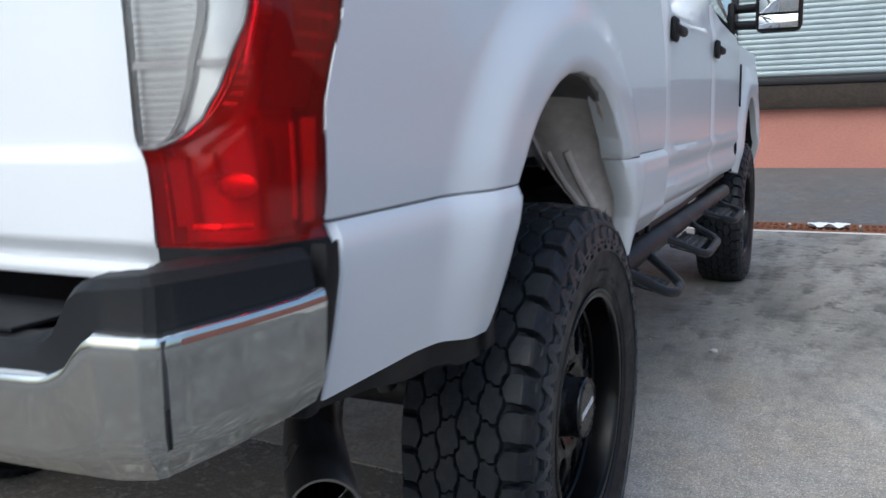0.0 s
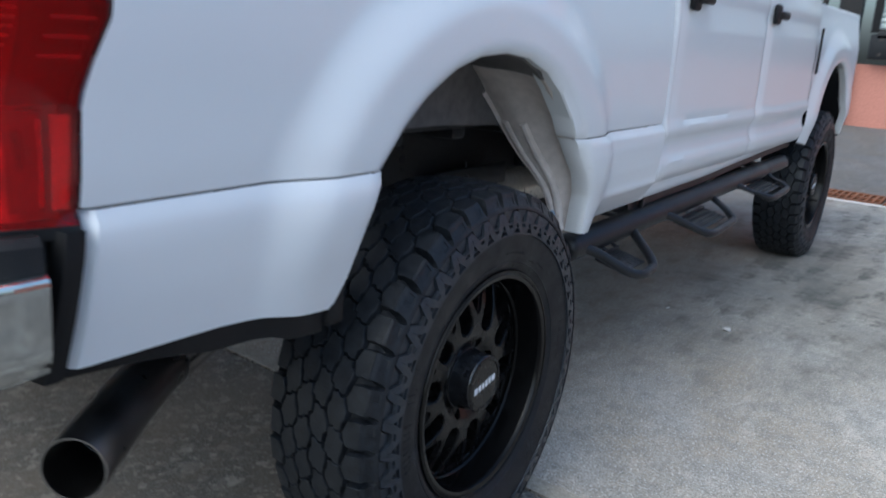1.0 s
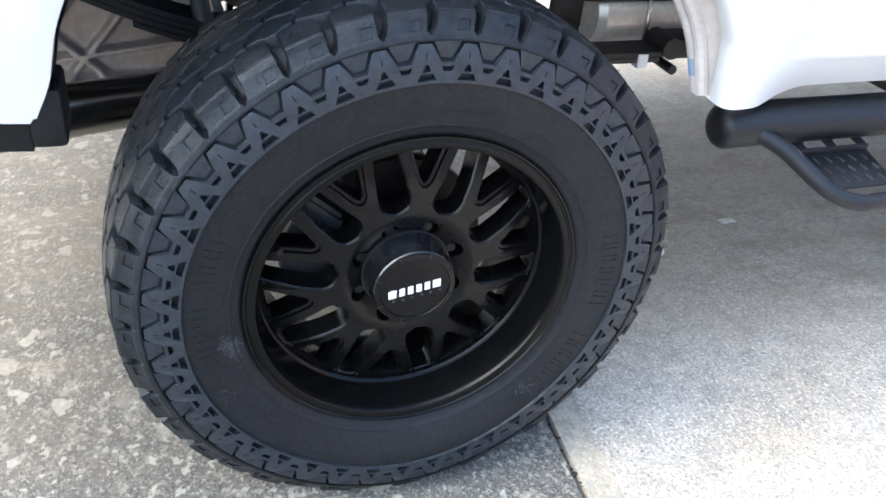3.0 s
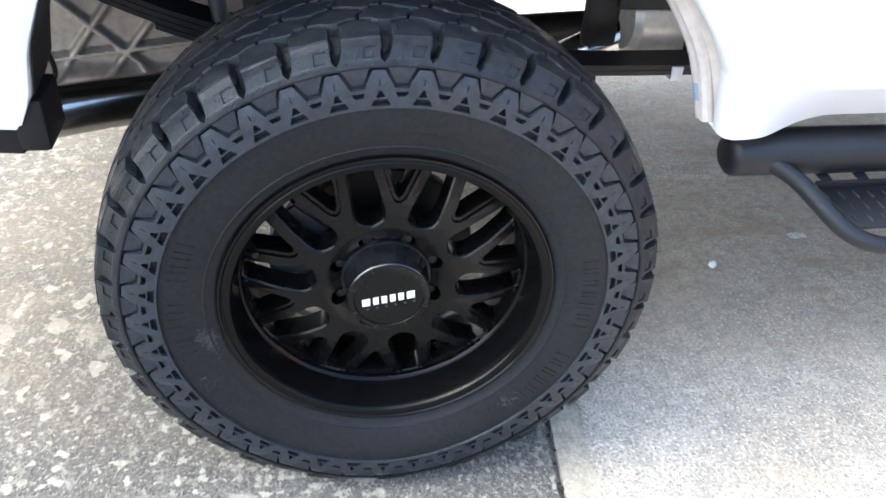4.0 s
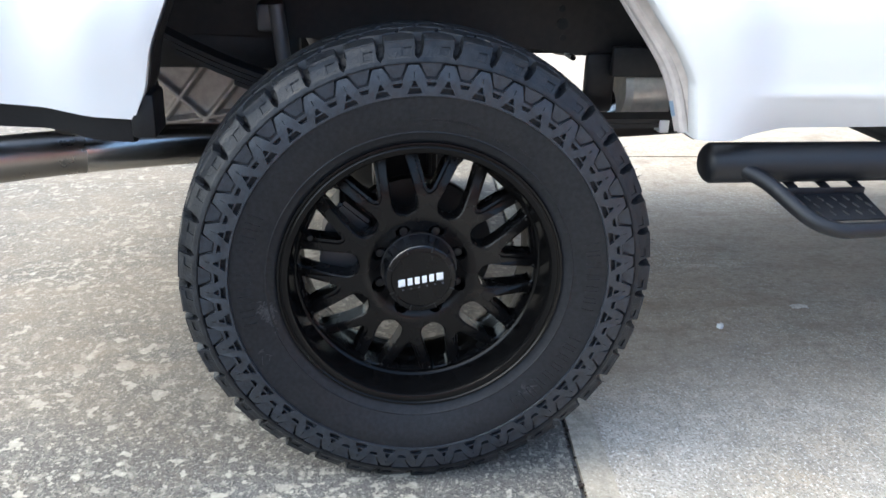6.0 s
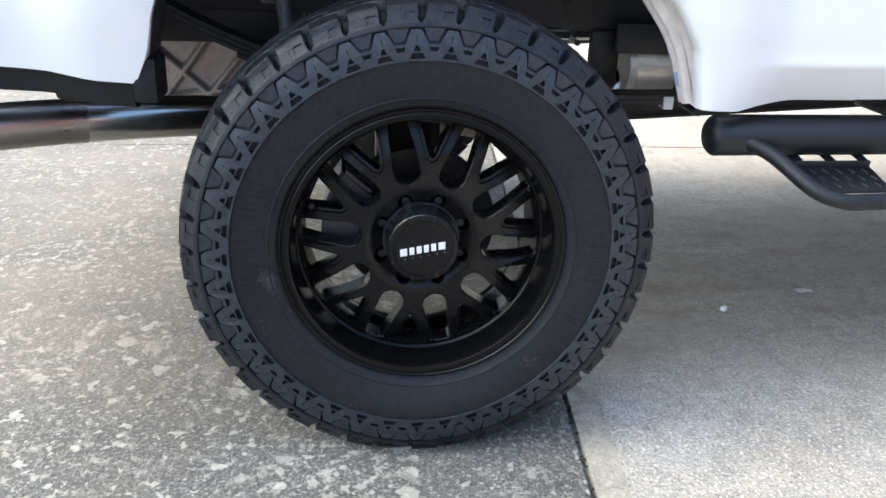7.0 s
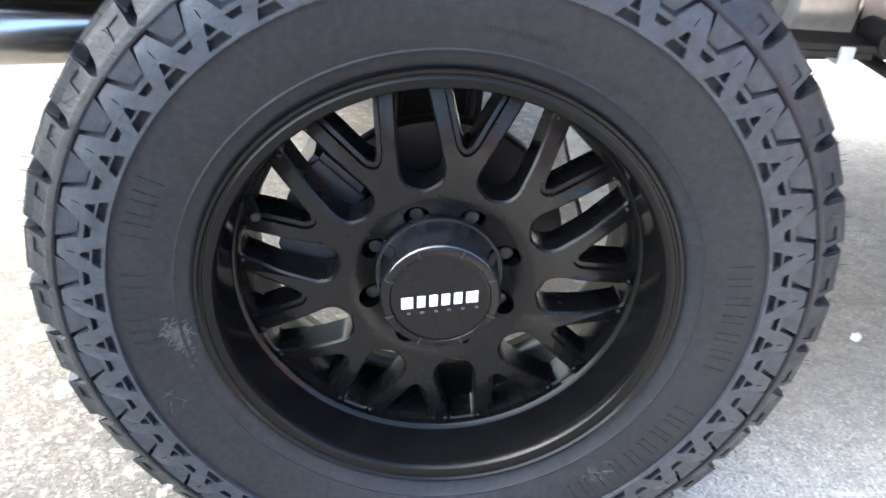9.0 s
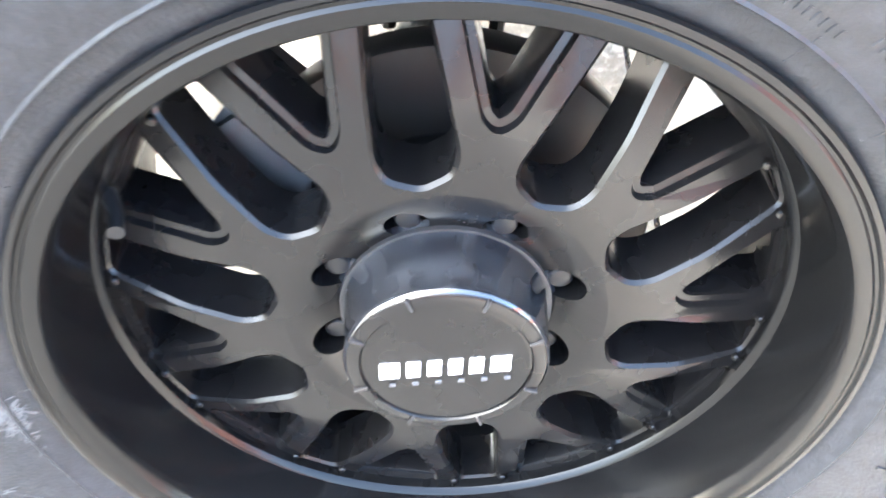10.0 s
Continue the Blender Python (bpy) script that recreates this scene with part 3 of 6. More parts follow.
# wheel housing inside the rear arches: grey painted tub, ribbed towards its front; shade darkens the colour of its top
# and inner wall
grid = []
N_TUB = 60
ribs = [[], []]
for i in range(N_TUB + 1):
    s = i / N_TUB * (len(ARCH) - 1)
    a = min(int(s), len(ARCH) - 2)
    f = s - a
    y = ARCH[a][0] + (ARCH[a + 1][0] - ARCH[a][0]) * f
    z = ARCH[a][1] + (ARCH[a + 1][1] - ARCH[a][1]) * f
    depth = interp(i / N_TUB, [(0, 0.05), (0.2, 0.12), (0.4, 0.25), (0.62, 0.25), (0.78, 0.175), (0.86, 0.135), (0.93, 0.085), (1, 0.03)])
    out = Vector((0, y, z - 0.80)).normalized()
    fr = ramp(i / N_TUB, 0.60, 0.92)
    x0 = bed_x(y, z) - 0.028 - 0.024 * fr
    y += 0.014 * fr
    row = [(x0 + 0.016, y + out.y * 0.008, z + out.z * 0.008)]
    for k in range(7):
        t = k / 6
        push = (0.030 - 0.048 * fr) * math.sin(t * math.pi * 0.5) + 0.012 * math.sin(t * math.pi * 2) * ramp(i / N_TUB, 0.6, 0.75)
        row.append((x0 - depth * t, y + out.y * push, z + out.z * push))
    row.append((row[-1][0] - 0.004, row[-1][1] - out.y * 0.012, row[-1][2] - out.z * 0.012))
    grid.append(row)
    if i / N_TUB > 0.765:
        for q, tt in enumerate((0.90, 0.62)):
            lift = (0.030 - 0.048 * fr) * math.sin(tt * math.pi * 0.5) - 0.003
            ribs[q].append((x0 - depth * tt, y + out.y * lift, z + out.z * lift))
for _ in range(4):
    grid = [grid[0]] + [[tuple((p[k] + 2 * q[k] + r[k]) / 4 for k in range(3)) for p, q, r in zip(grid[i - 1], grid[i], grid[i + 1])] for i in range(1, len(grid) - 1)] + [grid[-1]]
    ribs = [[r[0]] + [tuple((r[i - 1][k] + 2 * r[i][k] + r[i + 1][k]) / 4 for k in range(3)) for i in range(1, len(r) - 1)] + [r[-1]] for r in ribs]
wall = []
for i in range(31):
    y = -0.42 + 0.90 * i / 30
    top = max((arch_z(y) or 0.9), 0.97) + 0.05
    low = min(1.006 - 0.05 * max(y - 0.14, 0) - 0.04 * ramp(y, 0.40, 0.48), top - 0.01)
    wall.append([(-0.268, y, low + 0.004), (-0.258, y, low)] + [(-0.256 + 0.010 * ramp(j / 6, 0.6, 1), y, low + (top - low) * j / 6) for j in range(1, 7)])
both_sides("housing_wall", sheet(wall), M_WELL, truck, "inner wheel-well wall, its shade put into a dark grey")
SPLIT = int(N_TUB * 0.66)
both_sides("housing_top", sheet(grid[:SPLIT + 1]), M_WELL, truck, "top of the wheel housing, its shade put into a dark grey")
both_sides("wheel_housing", sheet(grid[SPLIT:]), M_TUB, truck, "dusty beige front of the wheel housing")
for r in ribs:
    both_sides("housing_rib", tube(r, 0.0125, 10), M_TUB, truck)
part("blue_tape", tube(ribs[0][-3:-1], 0.0132, 10), M_BLUE, truck, "faded blue tape round the housing rib")
for (y, z) in ((0.30, 1.09),):
    part("clip", box((bed_x(y, z) - 0.045, y, z), (0.012, 0.012, 0.012), 0.004), M_PLASTIC, truck)

# bed floor, front wall and the black underside
part("bed_floor", box((MID, 0.06, 1.05), (1.38, 1.98, 0.04), 0.005), M_FRAME, truck, "black bed liner floor")
both_sides("bed_inner_wall", box((-0.20, 0.06, 1.40), (0.03, 1.95, 0.26), 0.01), M_FRAME, truck)
part("bed_front_wall", box((MID, 1.04, 1.27), (1.86, 0.03, 0.50), 0.01), M_PAINT, truck)
part("tailgate", sheet([[(MID + u, -1.082 + 0.008 * (1 - ramp(abs(u), 0.0, 0.82)) + 0.012 * ramp(z, 1.062, 1.078) * (1 - ramp(z, 1.286, 1.300)) * (1 - ramp(abs(u), 0.80, 0.83)) + 0.028 * (1 - min((z - 0.928) / 0.045, 1)), z) for u in
                                 [-0.851 + 1.702 * k / 60 for k in range(61)]] for z in [0.928 + 0.60 * j / 120 for j in range(121)]]), M_PAINT, truck, "white tailgate with pressed ridges")
part("tailgate_edge", box((MID, -1.05, 0.935), (1.66, 0.05, 0.02), 0.008), M_PAINT, truck)
part("tailgate_inner", box((MID, -1.02, 1.24), (1.66, 0.03, 0.56), 0.01), M_PAINT, truck)

# tail lamps: lens round the corner, reflectors behind


def lamp_point(u, z, off=0.0):
    """u 0: inner edge on the rear face; 1: outer edge on the side."""
    inner = interp(z, [(0.96, -0.164), (1.06, -0.172), (1.085, -0.185), (1.6, -0.196)])
    edge = lamp_edge(z) - 0.006
    pts = [Vector((inner, -1.092)), Vector((inner * 0.6, -1.088)), Vector((-0.082, -1.076)), Vector((-0.055, -1.052)), Vector((-0.038, -1.01)), Vector((bed_x(edge, z) + 0.002, edge))]
    ln = [0.0]
    for a, b in zip(pts, pts[1:]):
        ln.append(ln[-1] + (b - a).length)
    d = u * ln[-1]
    i = max(k for k in range(len(ln) - 1) if ln[k] <= d)
    p = pts[i].lerp(pts[i + 1], (d - ln[i]) / (ln[i + 1] - ln[i]))
    nrm = Vector((interp(u, [(0, 0.0), (0.45, 0.15), (0.65, 0.7), (1, 1.0)]), -interp(u, [(0, 1.0), (0.45, 1.0), (0.65, 0.7), (1, 0.05)]))).normalized()
    p = p + nrm * off
    return (p.x, p.y, z)


def lamp_patch(cols, zs, off, thick, uf):
    bm = bmesh.new()
    front = [[bm.verts.new(lamp_point(uf(c, z), z, off)) for c in cols] for z in zs]
    back = [[bm.verts.new(lamp_point(uf(c, z), z, off - thick)) for c in cols] for z in zs]
    nz, nc = len(zs), len(cols)
    for j in range(nz - 1):
        for i in range(nc - 1):
            bm.faces.new((front[j][i], front[j][i + 1], front[j + 1][i + 1], front[j + 1][i]))
            bm.faces.new((back[j][i], back[j + 1][i], back[j + 1][i + 1], back[j][i + 1]))
    for j in range(nz - 1):
        for i in (0, nc - 1):
            bm.faces.new((front[j][i], front[j + 1][i], back[j + 1][i], back[j][i]))
    for i in range(nc - 1):
        for j in (0, nz - 1):
            bm.faces.new((front[j][i], back[j][i], back[j][i + 1], front[j][i + 1]))
    return bm


def clear_right(z):
    """u at which the clear reverse lamp ends."""
    return interp(z, [(1.0765, 0.10), (1.086, 0.26), (1.105, 0.37), (1.135, 0.44), (1.20, 0.50), (1.26, 0.495), (1.285, 0.46), (1.2935, 0.38)])


def tail_lamp(flip):
    zs_low = [0.972 + 0.103 * j / 10 for j in range(11)]
    zs_mid = [1.0765 + 0.217 * j / 18 for j in range(19)]
    zs_top = [1.295 + 0.22 * j / 14 for j in range(15)]
    cols = [k / 24 for k in range(25)]
    # one red lens round the clear one, with a small inner piece below and above
    left = clear_right(1.0765), clear_right(1.2935)
    red_bits = [lamp_patch(cols, zs_low[:-1] + zs_mid + zs_top[1:], 0.0, 0.004, lambda c, z: clear_right(z) + (1 - clear_right(z)) * c),
                lamp_patch(cols[:7], zs_low, 0.0, 0.004, lambda c, z: (left[0] - 0.001) * c * 4),
                lamp_patch(cols[:13], zs_top, 0.0, 0.004, lambda c, z: (left[1] - 0.001) * c * 2)]
    clear = lamp_patch(cols, zs_mid, 0.001, 0.004, lambda c, z: clear_right(z) * c * 0.985)
    back = lamp_patch(cols, [0.972 + 0.543 * j / 24 for j in range(25)], -0.045, 0.004, lambda c, z: 0.01 + 0.98 * c)
    frame_l = lamp_patch([0, 0.5, 1], [0.968 + 0.55 * j / 24 for j in range(25)], -0.002, 0.05, lambda c, z: 0.985 + 0.02 * c)
    frame_i = lamp_patch([0, 0.5, 1], [0.968 + 0.55 * j / 24 for j in range(25)], -0.002, 0.05, lambda c, z: -0.0 + 0.012 * c)
    frame_b = lamp_patch(cols, [0.955, 0.963, 0.971], 0.0, 0.05, lambda c, z: c)
    lines = []
    for k in range(6):
        z = 1.172 + 0.0225 * k
        lines.append(add_tube(bmesh.new(), [lamp_point(u, z, -0.0065) for u in (0.74, 0.80, 0.86, 0.92, 0.955)], 0.0026, 6))
    for u in (0.52, 0.80):
        z0, z1 = (1.15, 1.28) if u < 0.6 else (0.995, 1.10)
        lines.append(add_tube(bmesh.new(), [lamp_point(u, z0 + (z1 - z0) * q / 4, -0.012) for q in range(5)], 0.003, 6))
    for a, b in ((0.2, 0.35), (0.36, 0.52)):
        lines.append(add_tube(bmesh.new(), [lamp_point(a + (b - a) * q / 3, 0.992, -0.014) for q in range(4)], 0.004, 6))
    louvre = bmesh.new()
    for k in range(29):
        z = 1.083 + 0.0072 * k
        if 1.150 < z < 1.168:
            continue
        hi = clear_right(z) * 0.60
        add_tube(louvre, [lamp_point(hi * q / 4 + 0.02, z, -0.009) for q in range(5)], 0.0014, 5)
    # polished curved side of the bowl, towards the outer edge
    side_bowl = lamp_patch([k / 10 for k in range(11)], zs_mid, -0.010, 0.003, lambda c, z: clear_right(z) * (0.64 + 0.34 * c))
    for v in side_bowl.verts:
        v.co.y += 0.012 * math.sin((v.co.z - 1.0765) / 0.217 * math.pi)
    bowl_edge = lamp_patch([0, 0.5, 1], zs_mid, -0.006, 0.005, lambda c, z: clear_right(z) * (0.62 + 0.06 * c))
    bowl = lamp_patch([k / 8 for k in range(9)], zs_mid, -0.013, 0.003, lambda c, z: 0.012 + (clear_right(z) * 0.97 - 0.012) * c)
    bar = lamp_patch([0, 0.5, 1], [1.158, 1.162, 1.166], -0.004, 0.02, lambda c, z: clear_right(z) * c * 0.97)
    dark = bmesh.new()
    for (ua, ub, za, zb) in ((0.60, 0.97, 1.115, 1.29), (0.64, 0.70, 1.04, 1.085), (0.42, 0.50, 1.31, 1.45), (0.66, 0.97, 1.30, 1.50)):
        bmx = lamp_patch([0, 0.5, 1], [za, (za + zb) / 2, zb], -0.022, 0.02, lambda c, z, a=ua, b=ub: a + (b - a) * c)
        me = bpy.data.meshes.new("tmp")
        bmx.to_mesh(me)
        bmx.free()
        dark.from_mesh(me)
        bpy.data.meshes.remove(me)
    mids = [lamp_patch([0, 0.5, 1], [a, (a + b) / 2, b], -0.030, 0.01, lambda c, z, p=p, q=q: p + (q - p) * c) for p, q, a, b in ((0.02, 0.13, 0.99, 1.065), (0.54, 0.84, 0.985, 1.108), (0.16, 0.30, 1.045, 1.07), (0.50, 0.62, 1.30, 1.50))]
    rim = bmesh.new()
    edge = [lamp_point(clear_right(1.0765 + 0.217 * q / 30), 1.0765 + 0.217 * q / 30, 0.0015) for q in range(31)]
    add_tube(rim, [lamp_point(0.012, 1.0765, 0.0015)] + edge + [lamp_point(0.012, 1.2935, 0.0015)], 0.0018, 8)
    ribs_red = []
    for q in range(16):
        z = 1.12 + 0.0105 * q
        ribs_red.append(add_tube(bmesh.new(), [lamp_point(clear_right(z) + 0.02 + 0.035 * w, z, -0.016) for w in range(3)], 0.002, 6))
    pane = lamp_patch([0, 0.5, 1], [0.99, 1.05, 1.105], -0.008, 0.004, lambda c, z: 0.86 + 0.11 * c)
    bulbs = []
    for (u, z, r) in ((0.36, 1.37, 0.028), (0.36, 1.45, 0.026), (0.40, 1.035, 0.022)):
        c = lamp_point(u, z, -0.030)
        bulb = bmesh.new()
        bmesh.ops.create_uvsphere(bulb, u_segments=20, v_segments=12, radius=r, matrix=Matrix.Translation(c) @ Matrix.Diagonal((1.3, 0.3, 0.7, 1)))
        bulbs.append(bulb)
    items = [("lamp_backing", back, M_LAMPBACK, ""), ("bezel", frame_l, M_PLASTIC, ""), ("bezel", frame_i, M_PLASTIC, ""), ("bezel", frame_b, M_PLASTIC, ""), *[("reflector_line", q, M_REFL, "") for q in lines],
             ("louvre", louvre, M_LAMPMID, ""), ("clear_bowl", bowl, M_CLEARBACK, ""), ("chrome_bowl", side_bowl, M_CHROME, ""), ("bowl_edge", bowl_edge, M_LAMPDARK, ""), ("divider", bar, M_LAMPMID, ""), ("dark_insert", dark, M_LAMPDARK, ""), *[("reflector_bowl", q, M_REFL, "") for q in bulbs], *[("grey_insert", q, M_LAMPMID, "") for q in mids], ("lens_rim", rim, M_LAMPMID, ""), *[("reflector_line", q, M_REFL, "") for q in ribs_red], ("reflex_pane", pane, M_REFL, ""), ("clear_lens", clear, M_CLEAR, "clear ribbed reverse lamp lens")]
    items += [("red_lens", b, M_LENS, "glossy red lens") for b in red_bits]
    root = None
    for n, b, mt, lb in items:
        if flip:
            q = mirrored(b)
            b.free()
            b = q
        ob = part(n if root else "tail_lamp", b, mt, root or truck, lb or ("" if root else "red and clear wrap-round tail lamp"))
        if n.endswith("lens"):
            ob.visible_shadow = False
        root = root or ob


tail_lamp(False)
tail_lamp(True)
both_sides("corner_filler", sheet([[lamp_point(k / 14, z, -0.012 - 0.004 * j) for k in range(15)] for j, z in enumerate((0.925, 0.94, 0.955))]), M_PLASTIC, truck, "black plastic filler below the tail lamp")

# rear bumper: chrome shell, black step pad
CX = [(-1.03, -1.245), (-0.60, -1.243), (-0.35, -1.238), (-0.22, -1.230), (-0.13, -1.220), (-0.085, -1.207), (-0.070, -1.196), (-0.058, -1.178), (-0.03, -1.12), (-0.005, -1.06), (0.004, -1.030)]


def bumper_top(x, y):
    if y > -1.19:
        return interp(y, [(-1.2, 0.909), (-1.03, 0.927)])
    return interp(x, [(-0.9, 0.868), (-0.25, 0.866), (-0.19, 0.868), (-0.165, 0.878), (-0.145, 0.902), (-0.13, 0.912), (-0.07, 0.909)])


plan = []
for (a, b), (c, d) in zip(CX, CX[1:]):
    n = 14 if c < -0.3 else 8
    plan += [(a + (c - a) * k / n, b + (d - b) * k / n) for k in range(n)]
plan.append(CX[-1])
grid = []
for i, (x, y) in enumerate(plan):
    nx, ny = plan[min(i + 1, len(plan) - 1)][0] - plan[max(i - 1, 0)][0], plan[min(i + 1, len(plan) - 1)][1] - plan[max(i - 1, 0)][1]
    ln = math.hypot(nx, ny)
    nx, ny = ny / ln, -nx / ln
    top = bumper_top(x, y)
    bot = interp(y, [(-1.22, 0.752), (-1.15, 0.765), (-1.03, 0.792)])
    col = [(x - nx * 0.03, y - ny * 0.03, top - 0.006), (x - nx * 0.016, y - ny * 0.016, top), (x - nx * 0.006, y - ny * 0.006, top - 0.001)]
    for k in range(15):
        t = k / 14
        z = top - 0.004 - (top - bot - 0.008) * t
        bulge = 0.004 - 0.012 * t - 0.016 * ramp(t, 0.68, 1) ** 2 - 0.004 * (1 - ramp(t, 0, 0.06))
        col.append((x + nx * bulge, y + ny * bulge, z))
    col.append((x - nx * 0.04, y - ny * 0.04, bot - 0.004))
    grid.append(col)
half = sheet(grid)
left = mirrored(half)
bumper = part("bumper", half, M_CHROME, truck, "chromed steel rear step bumper with scuffs")
part("bumper_half", left, M_CHROME, bumper)
pad = []
for i, (x, y) in enumerate(plan):
    j0, j1 = max(i - 1, 0), min(i + 1, len(plan) - 1)
    nx, ny = plan[j1][0] - plan[j0][0], plan[j1][1] - plan[j0][1]
    ln = math.hypot(nx, ny)
    nx, ny = ny / ln, -nx / ln
    t = bumper_top(x, y)
    high = interp(x, [(-0.9, 0.888), (-0.25, 0.888), (-0.20, 0.905), (-0.175, 0.945), (-0.16, 0.955), (0.01, 0.966)])
    pad.append([(x - nx * 0.014, y - ny * 0.014, t - 0.008), (x - nx * 0.017, y - ny * 0.017, t + 0.004), (x - nx * 0.022, y - ny * 0.022, high - 0.010), (x - nx * 0.034, y - ny * 0.034, high),
                (min(x, -0.03) - nx * 0.07, min(y + 0.06, -1.02), high + 0.002), (min(x, -0.045), -1.01, high - 0.03)])
ph = sheet(pad)
pl = mirrored(ph)
part("step_pad", ph, M_PLASTIC, bumper, "textured black plastic step pad")
part("step_pad", pl, M_PLASTIC, bumper)
part("bumper_beam", box((MID, -1.12, 0.83), (1.78, 0.14, 0.09), 0.02), M_FRAME, bumper)
for s in (-1, 1):
    part("step_groove", box((MID + s * 0.40, -1.13, 0.893), (0.70, 0.12, 0.006), 0.002), M_PLASTIC, bumper)
both_sides("bumper_seal", sheet([[(bed_x(-0.97, z) + (0.0, 0.010, 0.012, 0.010, -0.02)[k], interp(z, [(0.77, -0.992), (0.985, -0.962)]) + (0.002, -0.004, -0.016, -0.030, -0.034)[k], z) for k in range(5)] for z in [0.772 + 0.195 * j / 10 for j in range(11)]]),
           M_PLASTIC, truck, "black rubber seal between bumper and bed")
# seam in the chrome, with a dark slot
part("bumper_slot", box((-0.0655, -1.1955, 0.818), (0.0028, 0.006, 0.040), 0.001), M_FRAME, bumper)
part("bumper_seam", box((-0.0655, -1.1945, 0.868), (0.0006, 0.006, 0.070), 0.0002), M_CALIPER, bumper)

# black valance below the bed side
val = []
for k in range(31):
    y = -0.985 + 0.475 * k / 30
    z = low_rear(min(y, -0.505))
    drop = interp(y, [(-0.985, 0.012), (-0.85, 0.024), (-0.74, 0.042), (-0.68, 0.040), (-0.62, 0.037), (-0.585, 0.043), (-0.465, 0.044)])
    x = bed_x(y, z) - 0.012
    val.append([(x - 0.01, y, z + 0.012), (x + 0.004, y, z - 0.002), (x, y, z - drop), (x - 0.03, y, z - drop - 0.006), (x - 0.09, y, z - drop + 0.012)])
both_sides("valance", sheet(val), M_PLASTIC, truck, "black plastic lower valance")
both_sides("mud_guard", box((-0.076, -0.4880, 0.752), (0.092, 0.042, 0.078), 0.007), M_PLASTIC, truck, "black plastic mud guard edge")
both_sides("arch_liner", sheet([[(bed_x(-0.5, z) - 0.012 - 0.05 * k, interp(z, [(b, a) for a, b in ARCH[:6]]) + 0.005 - 0.004 * k, z) for k in range(4)] for z in [0.725 + 0.30 * j / 24 for j in range(25)]]), M_PLASTIC, truck)


# cab: corner, doors, glass, pillars, roof, bonnet
def cab_x(y, z):
    x = -0.052 - 0.02 * ramp(z, 1.25, 1.6)
    x += 0.010 * math.exp(-((z - 1.44) / 0.05) ** 2)
    if z < 0.984:
        x += interp(z, [(0.70, -0.07), (0.765, -0.035), (0.80, -0.008), (0.845, 0.0), (0.87, -0.012), (0.91, -0.014), (0.95, 0.008), (0.975, 0.008), (0.984, -0.004)])
    return x


def belt(y):
    return interp(y, [(1.0, 1.615), (2.2, 1.60), (2.6, 1.54), (3.5, 1.50)])


def door_panel(y0, y1, z0):
    ys = spread(y0, y1, 24)
    grid = []
    for y in ys:
        e = min(y - y0, y1 - y)
        rnd = 0.012 * (1 - ramp(e, 0, 0.012))
        col = [(cab_x(y, z0) - 0.04, y, z0 + 0.004)]
        for j in range(49):
            z = z0 + (belt(y) - z0) * j / 48
            col.append((cab_x(y, z) - rnd, y, z))
        col.append((cab_x(y, belt(y)) - 0.03, y, belt(y) + 0.008))
        grid.append(col)
    grid.insert(0, [(p[0] - 0.03, p[1], p[2]) for p in grid[0]])
    grid.append([(p[0] - 0.03, p[1], p[2]) for p in grid[-1]])
    return sheet(grid)


def door_handle(y, door, flip):
    """Black strap handle with its round-cornered cup."""
    bits = [("handle", [(box((0.006, 0.10, 0.002), (0.03, 0.16, 0.035), 0.012))]), ("handle_mount", [box((0.0, 0.03, 0.002), (0.022, 0.075, 0.085), 0.012)])]
    for n, bms in bits:
        for b in bms:
            bmesh.ops.translate(b, verts=b.verts, vec=(cab_x(y, 1.385) + 0.012, y, 1.385))
            if flip:
                q = mirrored(b)
                b.free()
                b = q
            part(n, b, M_PLASTIC, door, "black plastic door handle" if n == "handle" else "")


for y0, y1, hy in ((1.145, 2.268, 1.215), (2.275, 3.335, 2.13)):
    d, dl = both_sides("door", door_panel(y0, y1, 0.775), M_PAINT, truck, "white cab door reflecting the yard")
    if hy < 1.5:
        door_handle(hy, d, False)
        door_handle(hy, dl, True)
    else:
        door_handle(2.30, d, False)
        door_handle(2.30, dl, True)

corner = []
for k in range(9):
    t = k / 8
    y = 1.072 + 0.068 * t
    bul = 0.014 * math.sin(t * math.pi) - 0.02 * (1 - ramp(t, 0, 0.18)) - 0.008 * ramp(t, 0.85, 1)
    corner.append([(cab_x(y, 0.722 + 0.893 * j / 40) + bul, y, 0.722 + 0.893 * j / 40) for j in range(41)])
corner.insert(0, [(p[0] - 0.12, p[1] - 0.002, p[2]) for p in corner[0]])
both_sides("cab_corner", sheet(corner), M_PAINT, truck, "white rounded rear cab corner")
part("cab_back", box((MID, 1.09, 1.30), (1.86, 0.03, 0.66), 0.01), M_PAINT, truck)


def sill_z(y):
    return interp(y, [(1.06, 0.716), (1.8, 0.722), (2.3, 0.738), (2.8, 0.752), (3.35, 0.764)])


sill, weld = [], []
for y in spread(1.075, 3.36, 24):
    z = sill_z(y)
    sill.append([(-0.16, y, z + 0.002), (-0.118, y, z), (-0.106, y, z + 0.004), (-0.098, y, z + 0.016), (-0.095, y, z + 0.03), (-0.098, y, 0.80), (-0.14, y, 0.81)])
    weld.append([(-0.15, y, z + 0.01), (-0.128, y, z - 0.002), (-0.122, y, z - 0.03), (-0.126, y, z - 0.036), (-0.17, y, z - 0.036), (-0.30, y, z - 0.02)])
# black strip: pinch weld, with the underbody shadow added as a dark sheet
both_sides("sill_shadow_strip", sheet(weld), M_FRAME, truck, "black strip under the sill, for the pinch weld and the shadow there")
both_sides("sill", sheet(sill), M_PAINT, truck, "white door sill")
